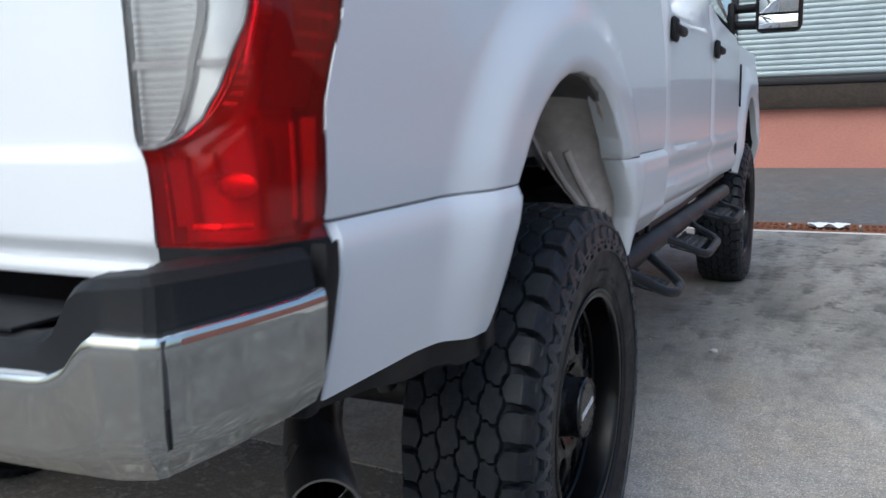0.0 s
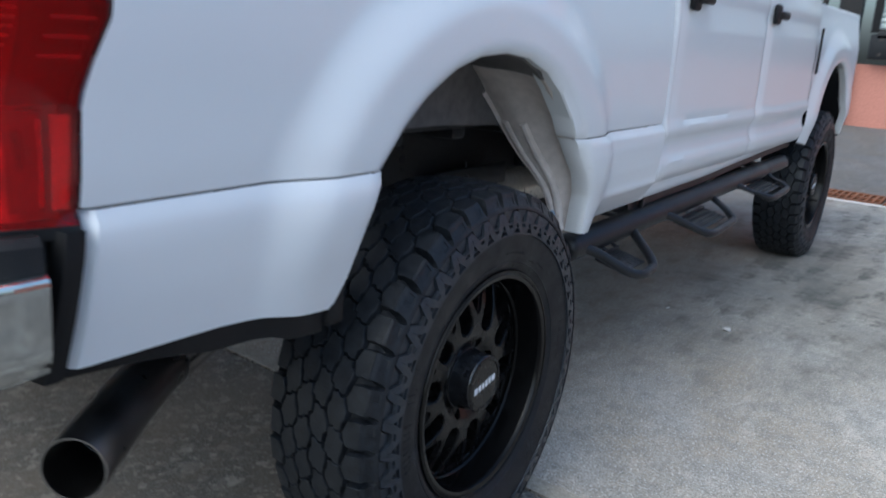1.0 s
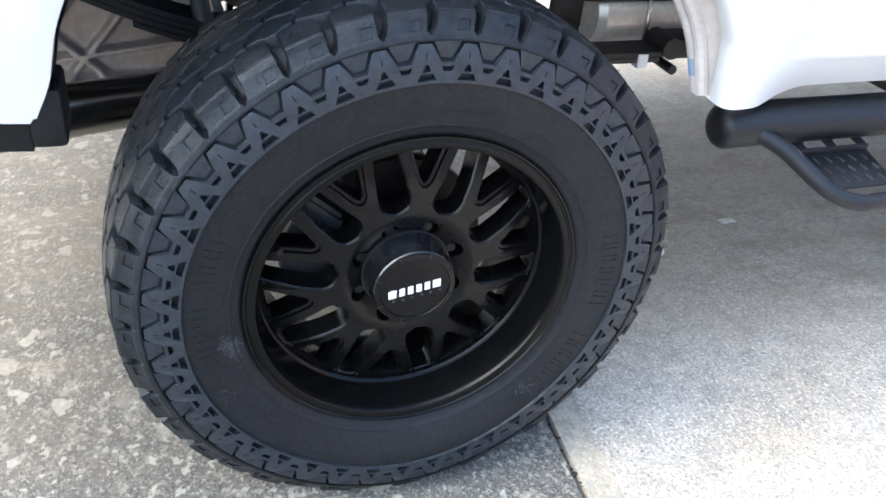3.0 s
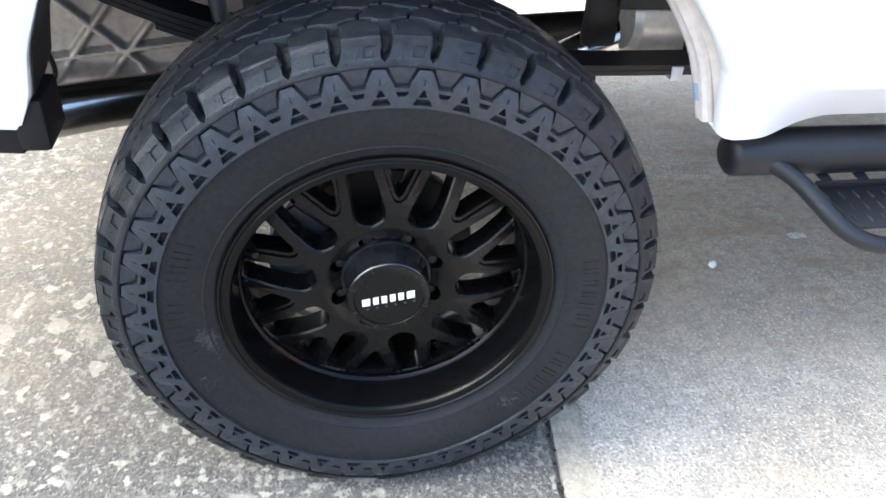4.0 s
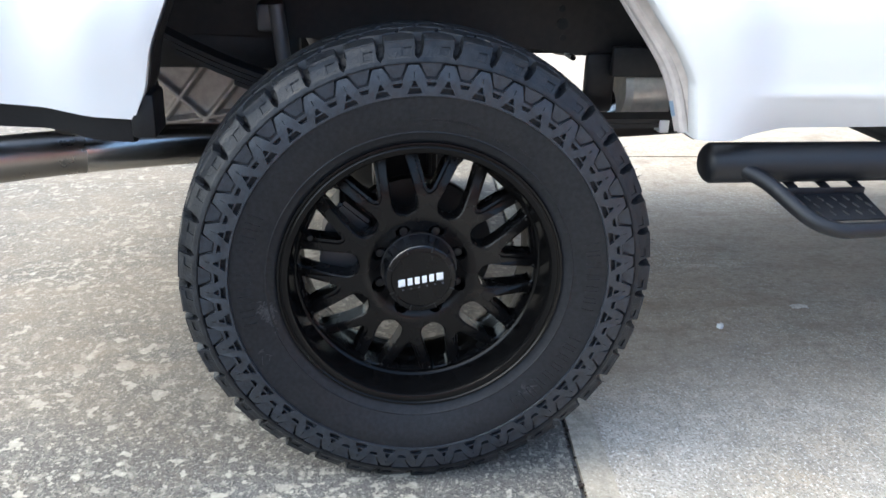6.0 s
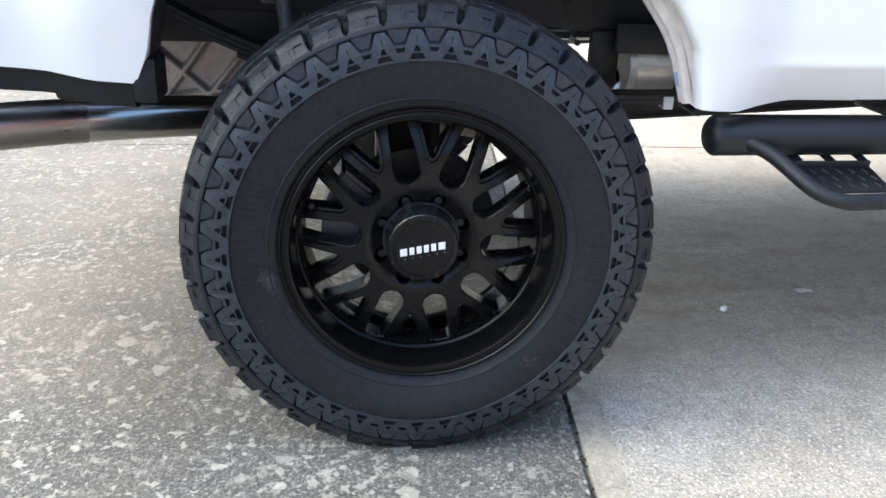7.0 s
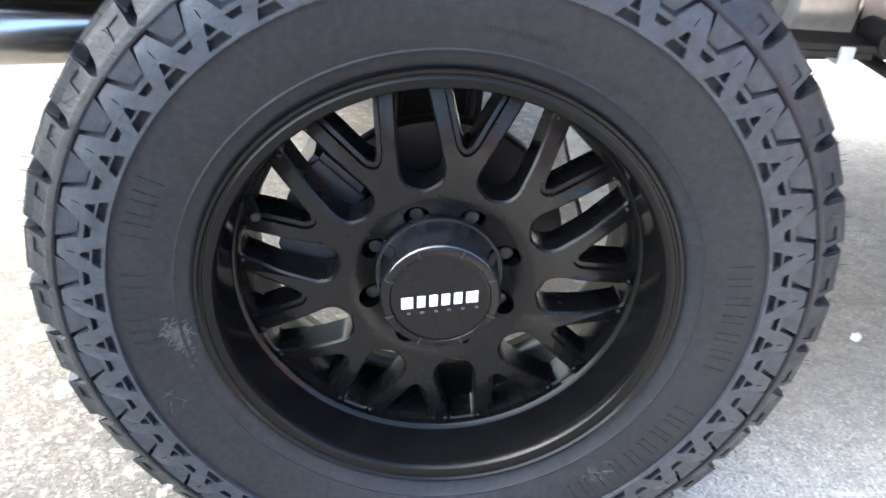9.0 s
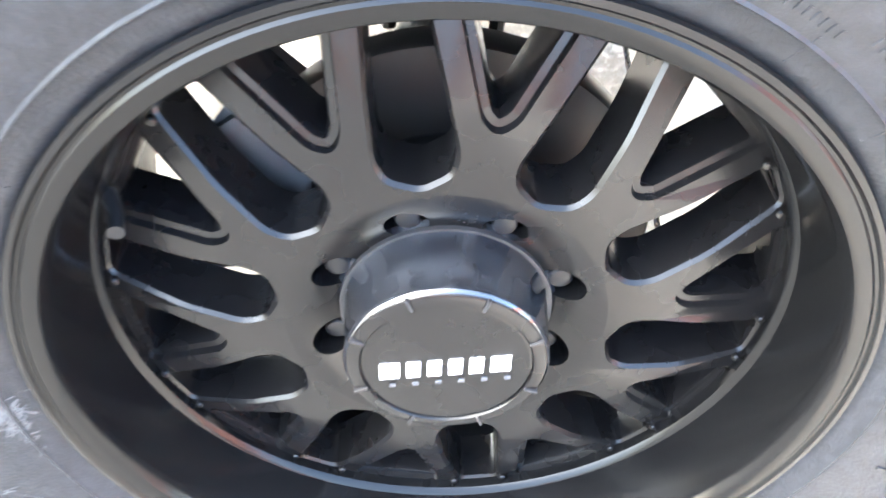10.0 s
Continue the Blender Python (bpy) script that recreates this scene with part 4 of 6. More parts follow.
both_sides("cab_inner", box((-0.13, 2.22, 1.10), (0.02, 2.2, 0.72)), M_FRAME, truck)
part("cab_floor", box((MID, 2.3, 0.80), (1.78, 2.5, 0.05), 0.01), M_FRAME, truck, "black underside of the cab")



def green(z):
    return -0.085 - 0.20 * ((z - 1.55) / 0.5)


for y0, y1, y2, y3 in ((1.30, 2.22, 1.34, 2.22), (2.34, 3.40, 2.34, 2.95)):
    w = sheet([[(green(belt(y) + (2.02 - belt(y)) * j / 8) - 0.012, (y + ((y2 + (y3 - y2) * i / 10) - y) * j / 8), belt(y) + (2.02 - belt(y)) * j / 8) for j in range(9)]
               for i, y in enumerate([y0 + (y1 - y0) * i / 10 for i in range(11)])])
    both_sides("side_window", w, M_GLASS, truck, "dark side window")


def pillar(a, b, w):
    return prism([(green(1.58) + 0.012, a - w / 2, 1.53), (green(1.58) + 0.012, a + w / 2, 1.53), (green(2.05) + 0.012, b + w / 2, 2.05), (green(2.05) + 0.012, b - w / 2, 2.05)], (-0.05, 0, 0))


for a, b, w, mt in ((1.18, 1.22, 0.24, M_PAINT), (2.27, 2.27, 0.10, M_PLASTIC), (3.45, 2.98, 0.09, M_PAINT)):
    both_sides("pillar", pillar(a, b, w), mt, truck)
roof = sheet([[(MID + (0.80 - 0.06 * (abs(v - 0.5) * 2) ** 6) * u, 1.10 + 1.93 * v, 2.04 + 0.09 * (1 - u ** 4) * math.sin(min(max(v, 0.03), 0.97) * math.pi) ** 0.4) for u in [-1 + 2 * k / 24 for k in range(25)]]
              for v in [j / 24 for j in range(25)]])
part("roof", roof, M_PAINT, truck, "white cab roof")
part("rear_window", sheet([[(MID + 0.66 * u, 1.085 + 0.05 * v, 1.62 + 0.40 * v) for u in (-1, 0, 1)] for v in (0, 0.5, 1)]), M_GLASS, truck)
part("windscreen", sheet([[(MID + (0.80 - 0.1 * v) * u, 3.62 - 0.60 * v - 0.08 * u * u, 1.50 + 0.55 * v) for u in [-1 + k / 5 for k in range(11)]] for v in (0, 0.25, 0.5, 0.75, 1)]), M_GLASS, truck)
part("bonnet", sheet([[(MID + 0.86 * u, 3.45 + 1.55 * v, 1.50 + 0.045 * (1 - u * u) - 0.10 * v ** 3) for u in [-1 + k / 8 for k in range(17)]] for v in [j / 12 for j in range(13)]]), M_PAINT, truck, "white bonnet")
part("grille", box((MID, 5.0, 1.15), (1.7, 0.12, 0.52), 0.03), M_PLASTIC, truck)
part("front_bumper", box((MID, 5.08, 0.82), (1.62, 0.18, 0.24), 0.05), M_CHROME, truck)

# front wings with their arches


def wing_x(y, z):
    x = -0.06 - 0.03 * ramp(z, 1.25, 1.5) + flare(y, z, FRONT_Y) * 0.8 - 0.03 * (1 - ramp(z, 0.74, 0.90))
    return x - 0.10 * ramp(y, 4.55, 5.05) ** 2


ys = spread(3.342, 4.98, 70, [a + FRONT_Y for a in arch_ys])
both_sides("front_wing", side_sheet(ys, lambda y: arch_z(y, FRONT_Y) or interp(y, [(3.3, 0.765), (3.49, 0.735), (4.5, 0.725), (5.0, 0.85)]), lambda y: 1.49, wing_x, 24, flange=0.04, lip=0.06), M_PAINT, truck, "white front wing")
both_sides("wing_liner", sheet([[(wing_x(FRONT_Y, 1.1) - 0.03 - 0.4 * k, FRONT_Y + a * 1.02, b + 0.01) for k in (0, 0.5, 1)] for a, b in ARCH]), M_PLASTIC, truck)
both_sides("wing_vent", box((-0.048, 3.36, 1.25), (0.012, 0.012, 0.24), 0.004), M_PLASTIC, truck)


def mirror(flip):
    """Tall towing mirror on two arms, glass in two fields facing back."""
    bits = [("wing_mirror", box((0.158, 3.17, 1.69), (0.235, 0.10, 0.34), 0.035), M_PLASTIC, "black towing mirror on twin arms"),
            ("mirror_glass", box((0.158, 3.117, 1.725), (0.195, 0.006, 0.215), 0.003), M_MIRROR, "main mirror glass"),
            ("mirror_glass", box((0.158, 3.117, 1.572), (0.195, 0.006, 0.068), 0.003), M_MIRROR, "convex spotting glass"),
            ("arm", tube([(-0.09, 3.24, 1.66), (0.08, 3.19, 1.66)], 0.024, 12), M_PLASTIC, ""),
            ("arm", tube([(-0.09, 3.24, 1.575), (0.08, 3.19, 1.565)], 0.024, 12), M_PLASTIC, ""),
            ("base", box((-0.09, 3.25, 1.615), (0.04, 0.14, 0.16), 0.015), M_PLASTIC, "")]
    root = None
    for n, b, mt, lb in bits:
        if flip:
            q = mirrored(b)
            b.free()
            b = q
        root = part(n, b, mt, root or truck, lb) if not root else (part(n, b, mt, root, lb) and root)


mirror(False)
mirror(True)

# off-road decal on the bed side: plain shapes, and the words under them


def decal(pts, material, lift, name):
    bm = bmesh.new()
    vs = [bm.verts.new((bed_x(y, z) + lift, y, z)) for y, z in pts]
    bm.faces.new(vs)
    bmesh.ops.subdivide_edges(bm, edges=bm.edges[:], cuts=1)
    return part(name, bm, material, truck, "", 0)


def slab2d(y0, z0, y1, z1, w):
    d = Vector((y1 - y0, z1 - z0)).normalized()
    p = Vector((-d.y, d.x)) * w / 2
    a, b = Vector((y0, z0)), Vector((y1, z1))
    return [tuple(a + p), tuple(a - p), tuple(b - p), tuple(b + p)]


DZ = 1.342
for w, mt, lift in ((0.046, M_DGREY, 0.002), (0.031, M_RED, 0.004)):
    g = 0 if mt is M_RED else 0.004
    decal(slab2d(-0.788, DZ - 0.004 - g, -0.772, DZ + 0.104, w + 0.012), mt, lift, "decal_bar")
    decal(slab2d(-0.795, DZ + 0.090, -0.655 + g, DZ + 0.090, w), mt, lift + 0.0005, "decal_bar")
    decal(slab2d(-0.785, DZ + 0.046, -0.685 + g, DZ + 0.046, w * 0.8), mt, lift + 0.0008, "decal_bar")
    decal(slab2d(-0.645 - g, DZ + 0.025 - g, -0.54, DZ + 0.104, w), mt, lift + 0.001, "decal_bar")
    decal(slab2d(-0.635, DZ + 0.104, -0.540 + g, DZ + 0.025 - g, w), mt, lift + 0.0014, "decal_bar")
for k, pts in enumerate((slab2d(-0.435, DZ + 0.014, -0.435, DZ + 0.104, 0.036), slab2d(-0.525, DZ + 0.04, -0.405, DZ + 0.04, 0.034), slab2d(-0.515, DZ + 0.045, -0.44, DZ + 0.10, 0.03))):
    decal(pts, M_DGREY, 0.002 + 0.0006 * k, "decal_bar")


def words(name, text, size, m, material, parent, depth=0.0006):
    cu = bpy.data.curves.new(name, "FONT")
    cu.body, cu.size, cu.extrude, cu.align_x, cu.align_y = text, size, depth, "CENTER", "CENTER"
    cu.space_character = 1.42
    cu.offset = 0.0011
    tmp = new(name, cu)
    me = bpy.data.meshes.new_from_object(tmp.evaluated_get(bpy.context.evaluated_depsgraph_get()))
    bpy.data.objects.remove(tmp)
    me.materials.clear()
    me.materials.append(material)
    ob = new(name, me)
    ob.parent = parent
    ob.matrix_basis = m
    return ob


SIDE = Matrix(((0, 0, 1, 0), (1, 0, 0, 0), (0, 1, 0, 0), (0, 0, 0, 1)))    # text facing +x, reading along +y
for ch, y, wide in zip("OFFROAD", (-0.6195, -0.5885, -0.5575, -0.514, -0.483, -0.452, -0.421), (1.05, 1.45, 1.45, 1.25, 1.05, 1.2, 1.15)):
    words("decal_letter", ch, 0.031, Matrix.Translation((bed_x(y + 0.007, 1.3320) + 0.003, y + 0.007, 1.3320)) @ SIDE @ Matrix.Diagonal((wide, 1, 1, 1)), M_DGREY, truck)

# ---------- undercarriage ----------
RAIL = [(-1.22, 0.80), (-0.90, 0.815), (-0.50, 0.822), (-0.05, 0.812), (0.15, 0.815), (0.40, 0.790), (0.70, 0.750), (1.0, 0.745), (4.4, 0.745)]
both_sides("frame_rail", prism([(-0.5625, y, z) for y, z in RAIL] + [(-0.5625, y, z + 0.20) for y, z in reversed(RAIL)], (-0.075, 0, 0)), M_FRAME, truck, "black steel chassis rail")
for y, z, r in ((0.380, 0.894, 0.008), (0.384, 0.858, 0.014), (0.388, 0.826, 0.008), (-0.42, 0.90, 0.012)):
    part("rail_hole", tube([(-0.566, y, z), (-0.5605, y, z)], r, 14), M_RUBBER, truck)
for y in (-0.9, 0.55, 1.6, 2.7):
    part("cross_member", box((MID, y, 0.86), (0.82, 0.11, 0.09), 0.02), M_FRAME, truck)
both_sides("inner_wheelhouse", box((-0.30, 0.0, 1.15), (0.02, 1.0, 0.25), 0.004), M_FRAME, truck)
part("underbody", box((MID, 0.05, 1.005), (1.50, 1.90, 0.03), 0.004), M_FRAME, truck, "black bed underside")
for k in range(7):
    part("bed_rib", box((MID, -0.80 + 0.27 * k, 0.975), (1.46, 0.06, 0.035), 0.008), M_FRAME, truck)

# rear axle
part("axle", tube([(-0.19, 0.0, WHEEL_Z), (2 * MID + 0.19, 0.0, WHEEL_Z)], 0.052, 20), M_FRAME, truck, "black rear axle tube")
dm = bmesh.new()
bmesh.ops.create_uvsphere(dm, u_segments=28, v_segments=18, radius=0.15, matrix=Matrix.Translation((MID, -0.03, WHEEL_Z)) @ Matrix.Diagonal((0.85, 0.95, 1, 1)))
part("differential", dm, M_FRAME, truck, "round differential housing")
part("diff_cover", box((MID, -0.19, WHEEL_Z), (0.22, 0.03, 0.25), 0.012), M_IRON, truck)
part("drive_shaft", tube([(MID, 0.12, WHEEL_Z + 0.02), (MID, 2.2, 0.60)], 0.045, 18), M_FRAME, truck, "black drive shaft")


def leaf_spring(flip):
    x = -0.47
    for k in range(5):
        back, fore = (0.64, 0.60, 0.50, 0.38, 0.26)[k], (0.68, 0.66, 0.45, 0.34, 0.25)[k]
        rows = []
        for j in range(25):
            y = -back + (back + fore) * j / 24
            z = 0.66 + 0.03 * ramp(-y, 0, 0.2) + (0.52 if y < 0 else 0.01) * y * y - 0.0115 * k - 0.016 * ramp(y, 0.15, 0.5)
            rows.append([(x - 0.038, y, z), (x + 0.038, y, z), (x + 0.038, y, z + 0.010), (x - 0.038, y, z + 0.010), (x - 0.038, y, z)])
        b = sheet(rows)
        if flip:
            q = mirrored(b)
            b.free()
            b = q
        part("leaf", b, M_FRAME, truck, "black spring leaf", 30)
    for y0, z0 in ((-0.64, 0.873), (0.683, 0.666)):
        b = tube([(x - 0.045, y0, z0), (x + 0.045, y0, z0)], 0.026 if y0 < 0 else 0.023, 16)
        if y0 < 0:
            add_box(b, (x - 0.03, y0, z0 + 0.035), (0.09, 0.07, 0.075), 0.01)
        else:
            add_box(b, (x - 0.005, y0 + 0.065, z0 - 0.004), (0.085, 0.13, 0.044), 0.008)
            add_tube(b, [(x - 0.05, y0 + 0.008, z0 - 0.044), (x + 0.05, y0 + 0.008, z0 - 0.044)], 0.0105, 12)
        if flip:
            q = mirrored(b)
            b.free()
            b = q
        part("spring_shackle", b, M_FRAME, truck)
    b = box((x, 0, 0.545), (0.095, 0.15, 0.11), 0.008)
    add_box(b, (x, 0, 0.69), (0.085, 0.16, 0.03), 0.006)
    for sx in (-0.045, 0.045):
        for sy in (-0.055, 0.055):
            add_tube(b, [(x + sx, sy, 0.47), (x + sx, sy, 0.72)], 0.008, 8)
    if flip:
        q = mirrored(b)
        b.free()
        b = q
    part("spring_clamp", b, M_FRAME, truck)


leaf_spring(False)
leaf_spring(True)
both_sides("shock_absorber", tube([(-0.42, -0.17, 0.50), (-0.445, -0.26, 0.70), (-0.446, -0.262, 0.705), (-0.465, -0.285, 0.90)], [0.024, 0.024, 0.017, 0.017], 14), M_CALIPER, truck, "dusty grey shock absorber")
both_sides("shock_mount", box((-0.505, -0.30, 0.872), (0.09, 0.055, 0.06), 0.008), M_CALIPER, truck)
# added dark block that closes the view between bump stop and tyre
both_sides("dark_gap_block", box((-0.52, 0.135, 0.762), (0.09, 0.17, 0.105), 0.015), M_FRAME, truck)
both_sides("bump_stop", box((-0.50, 0.006, 0.782), (0.06, 0.075, 0.075), 0.012), M_RUST, truck, "rusty brown bump stop")
# stamped heat shield with crossed ribs
sh = bmesh.new()
NY, NZ = 120, 64
rows = []
for j in range(NZ + 1):
    z = 0.543 + 0.247 * j / NZ
    row = []
    for i in range(NY + 1):
        y = -0.64 + 0.40 * i / NY
        rib = 0.0
        for py, pz, ang in ((-0.532, 0.665, -43), (-0.532, 0.665, 52), (-0.473, 0.611, 50), (-0.60, 0.60, 8)):
            d = (y - py) * math.sin(radians(ang)) - (z - pz) * math.cos(radians(ang))
            rib = max(rib, math.exp(-(d / 0.0075) ** 4))
        row.append((-0.62 + 0.020 * rib + (0.03 * (1 - ramp(z, 0.56, 0.59))), y, z))
    rows.append(row)
shield = part("heat_shield", sheet(rows), M_SHIELD, truck, "stamped aluminium heat shield with crossed ribs", 50)
# exhaust
ex = smooth_path([(-0.62, 0.60, 0.670), (-0.63, 0.49, 0.600), (-0.68, 0.35, 0.525), (-0.735, 0.14, 0.530), (-0.70, -0.04, 0.565), (-0.60, -0.18, 0.597), (-0.465, -0.34, 0.597), (-0.358, -0.52, 0.615), (-0.226, -0.74, 0.629), (-0.046, -0.978, 0.640)], 8)
part("exhaust_tip", tube([Vector((-0.270, -0.668, 0.6250))] + [p for p in ex if p.y < -0.67] + [Vector((-0.0395, -0.988, 0.6405))], 0.0452, 32, True, 0.003), M_TIP, truck, "dull brownish steel exhaust tip")
part("exhaust_pipe", tube([p for p in ex if p.y > -0.90], 0.0448, 28, True, 0.003), M_STEEL, truck, "wide stainless exhaust tail pipe")
mf = bmesh.new()
add_tube(mf, [(-0.62, 0.545, 0.699), (-0.62, 0.56, 0.699), (-0.62, 1.45, 0.699), (-0.62, 1.47, 0.699)], [0.105, 0.118, 0.118, 0.10], 32, True, 0, (1.0, 0.70))
part("silencer", mf, M_SILENCER, truck, "dull metal exhaust silencer")
part("silencer_hanger", tube(smooth_path([(-0.505, 0.66, 0.66), (-0.495, 0.65, 0.73), (-0.52, 0.66, 0.83)], 5), 0.005, 8), M_STEEL, truck)
both_sides("rail_bracket", box((-0.555, 0.485, 0.720), (0.03, 0.075, 0.145), 0.012), M_FRAME, truck)
both_sides("rail_flange", box((-0.515, 0.70, 0.778), (0.02, 0.40, 0.072), 0.006), M_FRAME, truck)
# white paper tag wrapped round the spring
tg = box((-0.447, 0.618, 0.640), (0.038, 0.024, 0.030), 0.002)
part("paper_tag", tg, M_WHITE, truck, "white paper tag on the spring")
both_sides("hanger_plate", box((-0.605, -0.60, 0.785), (0.05, 0.72, 0.09), 0.01), M_FRAME, truck)
# hitch receiver and trailer wiring under the bumper
part("hitch", box((MID, -1.12, 0.70), (0.09, 0.22, 0.09), 0.008), M_FRAME, truck, "black tow hitch receiver")
part("hitch_beam", tube([(-0.55, -0.98, 0.70), (2 * MID + 0.55, -0.98, 0.70)], 0.04, 14), M_FRAME, truck)
part("spring_hanger", box((-0.17, -0.615, 0.717), (0.08, 0.13, 0.055), 0.02), M_FRAME, truck)
part("hanger_bolt", tube([(-0.215, -0.645, 0.722), (-0.125, -0.645, 0.722)], 0.012, 12), M_SHIELD, truck, "corroded hanger bolt")
part("cable", tube(smooth_path([(-0.20, -0.52, 0.86), (-0.20, -0.50, 0.80), (-0.22, -0.50, 0.74), (-0.24, -0.54, 0.70)], 6), 0.004, 8), M_PLASTIC, truck, "loose black cable")
part("wiring", tube(smooth_path([(-0.60, -0.16, 0.715), (-0.60, -0.10, 0.722), (-0.60, -0.062, 0.702), (-0.60, -0.075, 0.694), (-0.60, -0.12, 0.699), (-0.60, -0.17, 0.70)], 6), 0.004, 8), M_PLASTIC, truck, "loop of loose black wiring")
part("wiring", tube(smooth_path([(-0.60, -0.15, 0.765), (-0.60, -0.10, 0.782), (-0.60, -0.05, 0.815)], 5), 0.004, 8), M_PLASTIC, truck)
part("fuel_tank", box((-1.56, 1.85, 0.62), (0.40, 1.5, 0.32), 0.05), M_FRAME, truck, "black fuel tank")
part("gearbox", box((MID, 2.6, 0.74), (0.4, 1.2, 0.30), 0.08), M_IRON, truck)
part("front_axle", tube([(-0.22, FRONT_Y, WHEEL_Z), (2 * MID + 0.22, FRONT_Y, WHEEL_Z)], 0.05, 18), M_FRAME, truck)

# ---------- side step bars ----------
BAR_X, BAR_Z, BAR_R = -0.108, 0.6445, 0.0415
HOOP_X, HOOP_Z = 0.050, 0.555


def side_step(flip):
    def fl(b):
        # the bar climbs a little towards the front, its hoops more
        for v in b.verts:
            v.co.z += 0.006 * max(v.co.y - 0.6, 0) + 0.018 * max(v.co.y - 0.85, 0) * (1 - ramp(v.co.z, 0.57, 0.63))
        if not flip:
            return b
        q = mirrored(b)
        b.free()
        return q

    def tilt(b):
        # the plate rises from the hoop towards the bar
        for v in b.verts:
            v.co.z += 0.007 + 0.25 * (0.006 - v.co.x)
    y0, y1 = 0.583, 3.16
    bar = part("side_step", fl(tube([(BAR_X, y0 - 0.008, BAR_Z), (BAR_X, y0 - 0.005, BAR_Z), (BAR_X, y0 + 0.001, BAR_Z), (BAR_X, y0 + 0.010, BAR_Z), (BAR_X, y1 - 0.01, BAR_Z), (BAR_X, y1, BAR_Z)], [0.020, 0.028, 0.036, BAR_R, BAR_R, 0.028], 28)), M_POWDER, truck,
               "black powder-coated tubular side step with hoop steps", 40)
    for ya, low, yb in ((0.650, 0.775, 0.915), (1.32, 1.46, 1.77), (2.21, 2.34, 2.65)):
        pts = smooth_path([(BAR_X + 0.026, ya, 0.640), (BAR_X + 0.064, ya + (low - ya) * 0.35, 0.618), (HOOP_X - 0.028, ya + (low - ya) * 0.82, HOOP_Z + 0.014), (HOOP_X, low + 0.025, HOOP_Z), (HOOP_X + 0.002, (low + yb) / 2, HOOP_Z),
                           (HOOP_X, yb - 0.025, HOOP_Z), (HOOP_X - 0.008, yb, HOOP_Z + 0.005), (HOOP_X - 0.040, yb + 0.040, HOOP_Z + 0.022), (BAR_X + 0.028, yb + 0.112, 0.628)], 6)
        part("step_hoop", fl(tube(pts, 0.0155, 16)), M_POWDER, bar, "", 50)
        # tread plate with punched teeth, hung from the bar by short posts
        ln, mid = yb - low + 0.035, (yb + low) / 2 - 0.010
        px = -0.033
        pl = bmesh.new()
        add_box(pl, (px, mid, HOOP_Z), (0.090, ln, 0.005), 0.0015)
        tilt(pl)
        part("step_plate", fl(pl), M_POWDER, bar, "ridged black step plate")
        part("step_rail", fl(box((-0.080, mid, HOOP_Z + 0.035), (0.005, ln, 0.017), 0.002)), M_POWDER, bar)
        n = int(ln / 0.028)
        for r in range(3):
            for c in range(n):
                tx, ty = px - 0.026 + 0.026 * r, mid - ln / 2 + (c + 0.5 + 0.25 * (r % 2)) * ln / (n + 0.3)
                t = box((tx, ty, HOOP_Z + 0.003), (0.016, 0.0025, 0.006), 0.0008)
                bmesh.ops.rotate(t, verts=t.verts, cent=(tx, ty, HOOP_Z + 0.003), matrix=Euler((0, 0, radians(20))).to_matrix())
                tilt(t)
                part("step_tooth", fl(t), M_TOOTH, bar)
        for q in range(3):
            yy = mid - ln * 0.46 + q * ln * 0.40
            part("step_brace", fl(prism([(BAR_X + 0.002, yy - 0.012, 0.612), (BAR_X + 0.002, yy + 0.014, 0.612), (-0.082, yy + 0.034, HOOP_Z + 0.036), (-0.082, yy + 0.012, HOOP_Z + 0.036)], (-0.006, 0, 0))), M_POWDER, bar)
    part("step_bracket", fl(box((-0.112, 1.16, 0.705), (0.018, 0.018, 0.075), 0.004)), M_POWDER, bar)
    for y, w in ((1.085, 0.15), (1.415, 0.14), (2.72, 0.14)):
        part("step_bracket", fl(box((-0.215, y, 0.672), (0.20, w, 0.016), 0.005)), M_POWDER, bar)


side_step(False)
side_step(True)

# ---------- wheels ----------
PITCHES = 41
TYRE_R = 0.4605                  # at the crown; the shoulders stand 11 mm lower
APEX = math.radians(93.3)        # angle of one moulded peak on the sidewall
TC = -0.116                      # middle of the tread, along the axle
TREAD_DEEP = 0.0145


def crown(w):
    """How far the tread falls away from its crown at w from the middle."""
    return 0.011 * (abs(w) / 0.122) ** 2.2


def add_block(bm, poly, lift=0.0, taper=0.0018):
    """Tread block: polygon of (angle, x) from the groove up to the tread face, its flanks drafted and its edge worn round."""
    n = len(poly)
    ca = sum(p[0] for p in poly) / n
    cx = sum(p[1] for p in poly) / n

    def ring(r, k):
        out = []
        for a, x in poly:
            da, dx = (ca - a) * r, cx - x
            d = math.hypot(da, dx) or 1
            a2, x2 = a + da / d * k / r, x + dx / d * k
            rr = r - crown(x2 - TC)
            out.append(bm.verts.new((x2, rr * math.cos(a2), rr * math.sin(a2))))
        return out

    top = TYRE_R + lift
    rings = [ring(TYRE_R - TREAD_DEEP - 0.001, -taper - 0.0012), ring(top - 0.0026, -0.0008), ring(top - 0.0006, 0.0001), ring(top, 0.0010)]
    for u, v in zip(rings, rings[1:]):
        for i in range(n):
            j = (i + 1) % n
            bm.faces.new((u[i], u[j], v[j], v[i]))
    bm.faces.new(rings[-1])


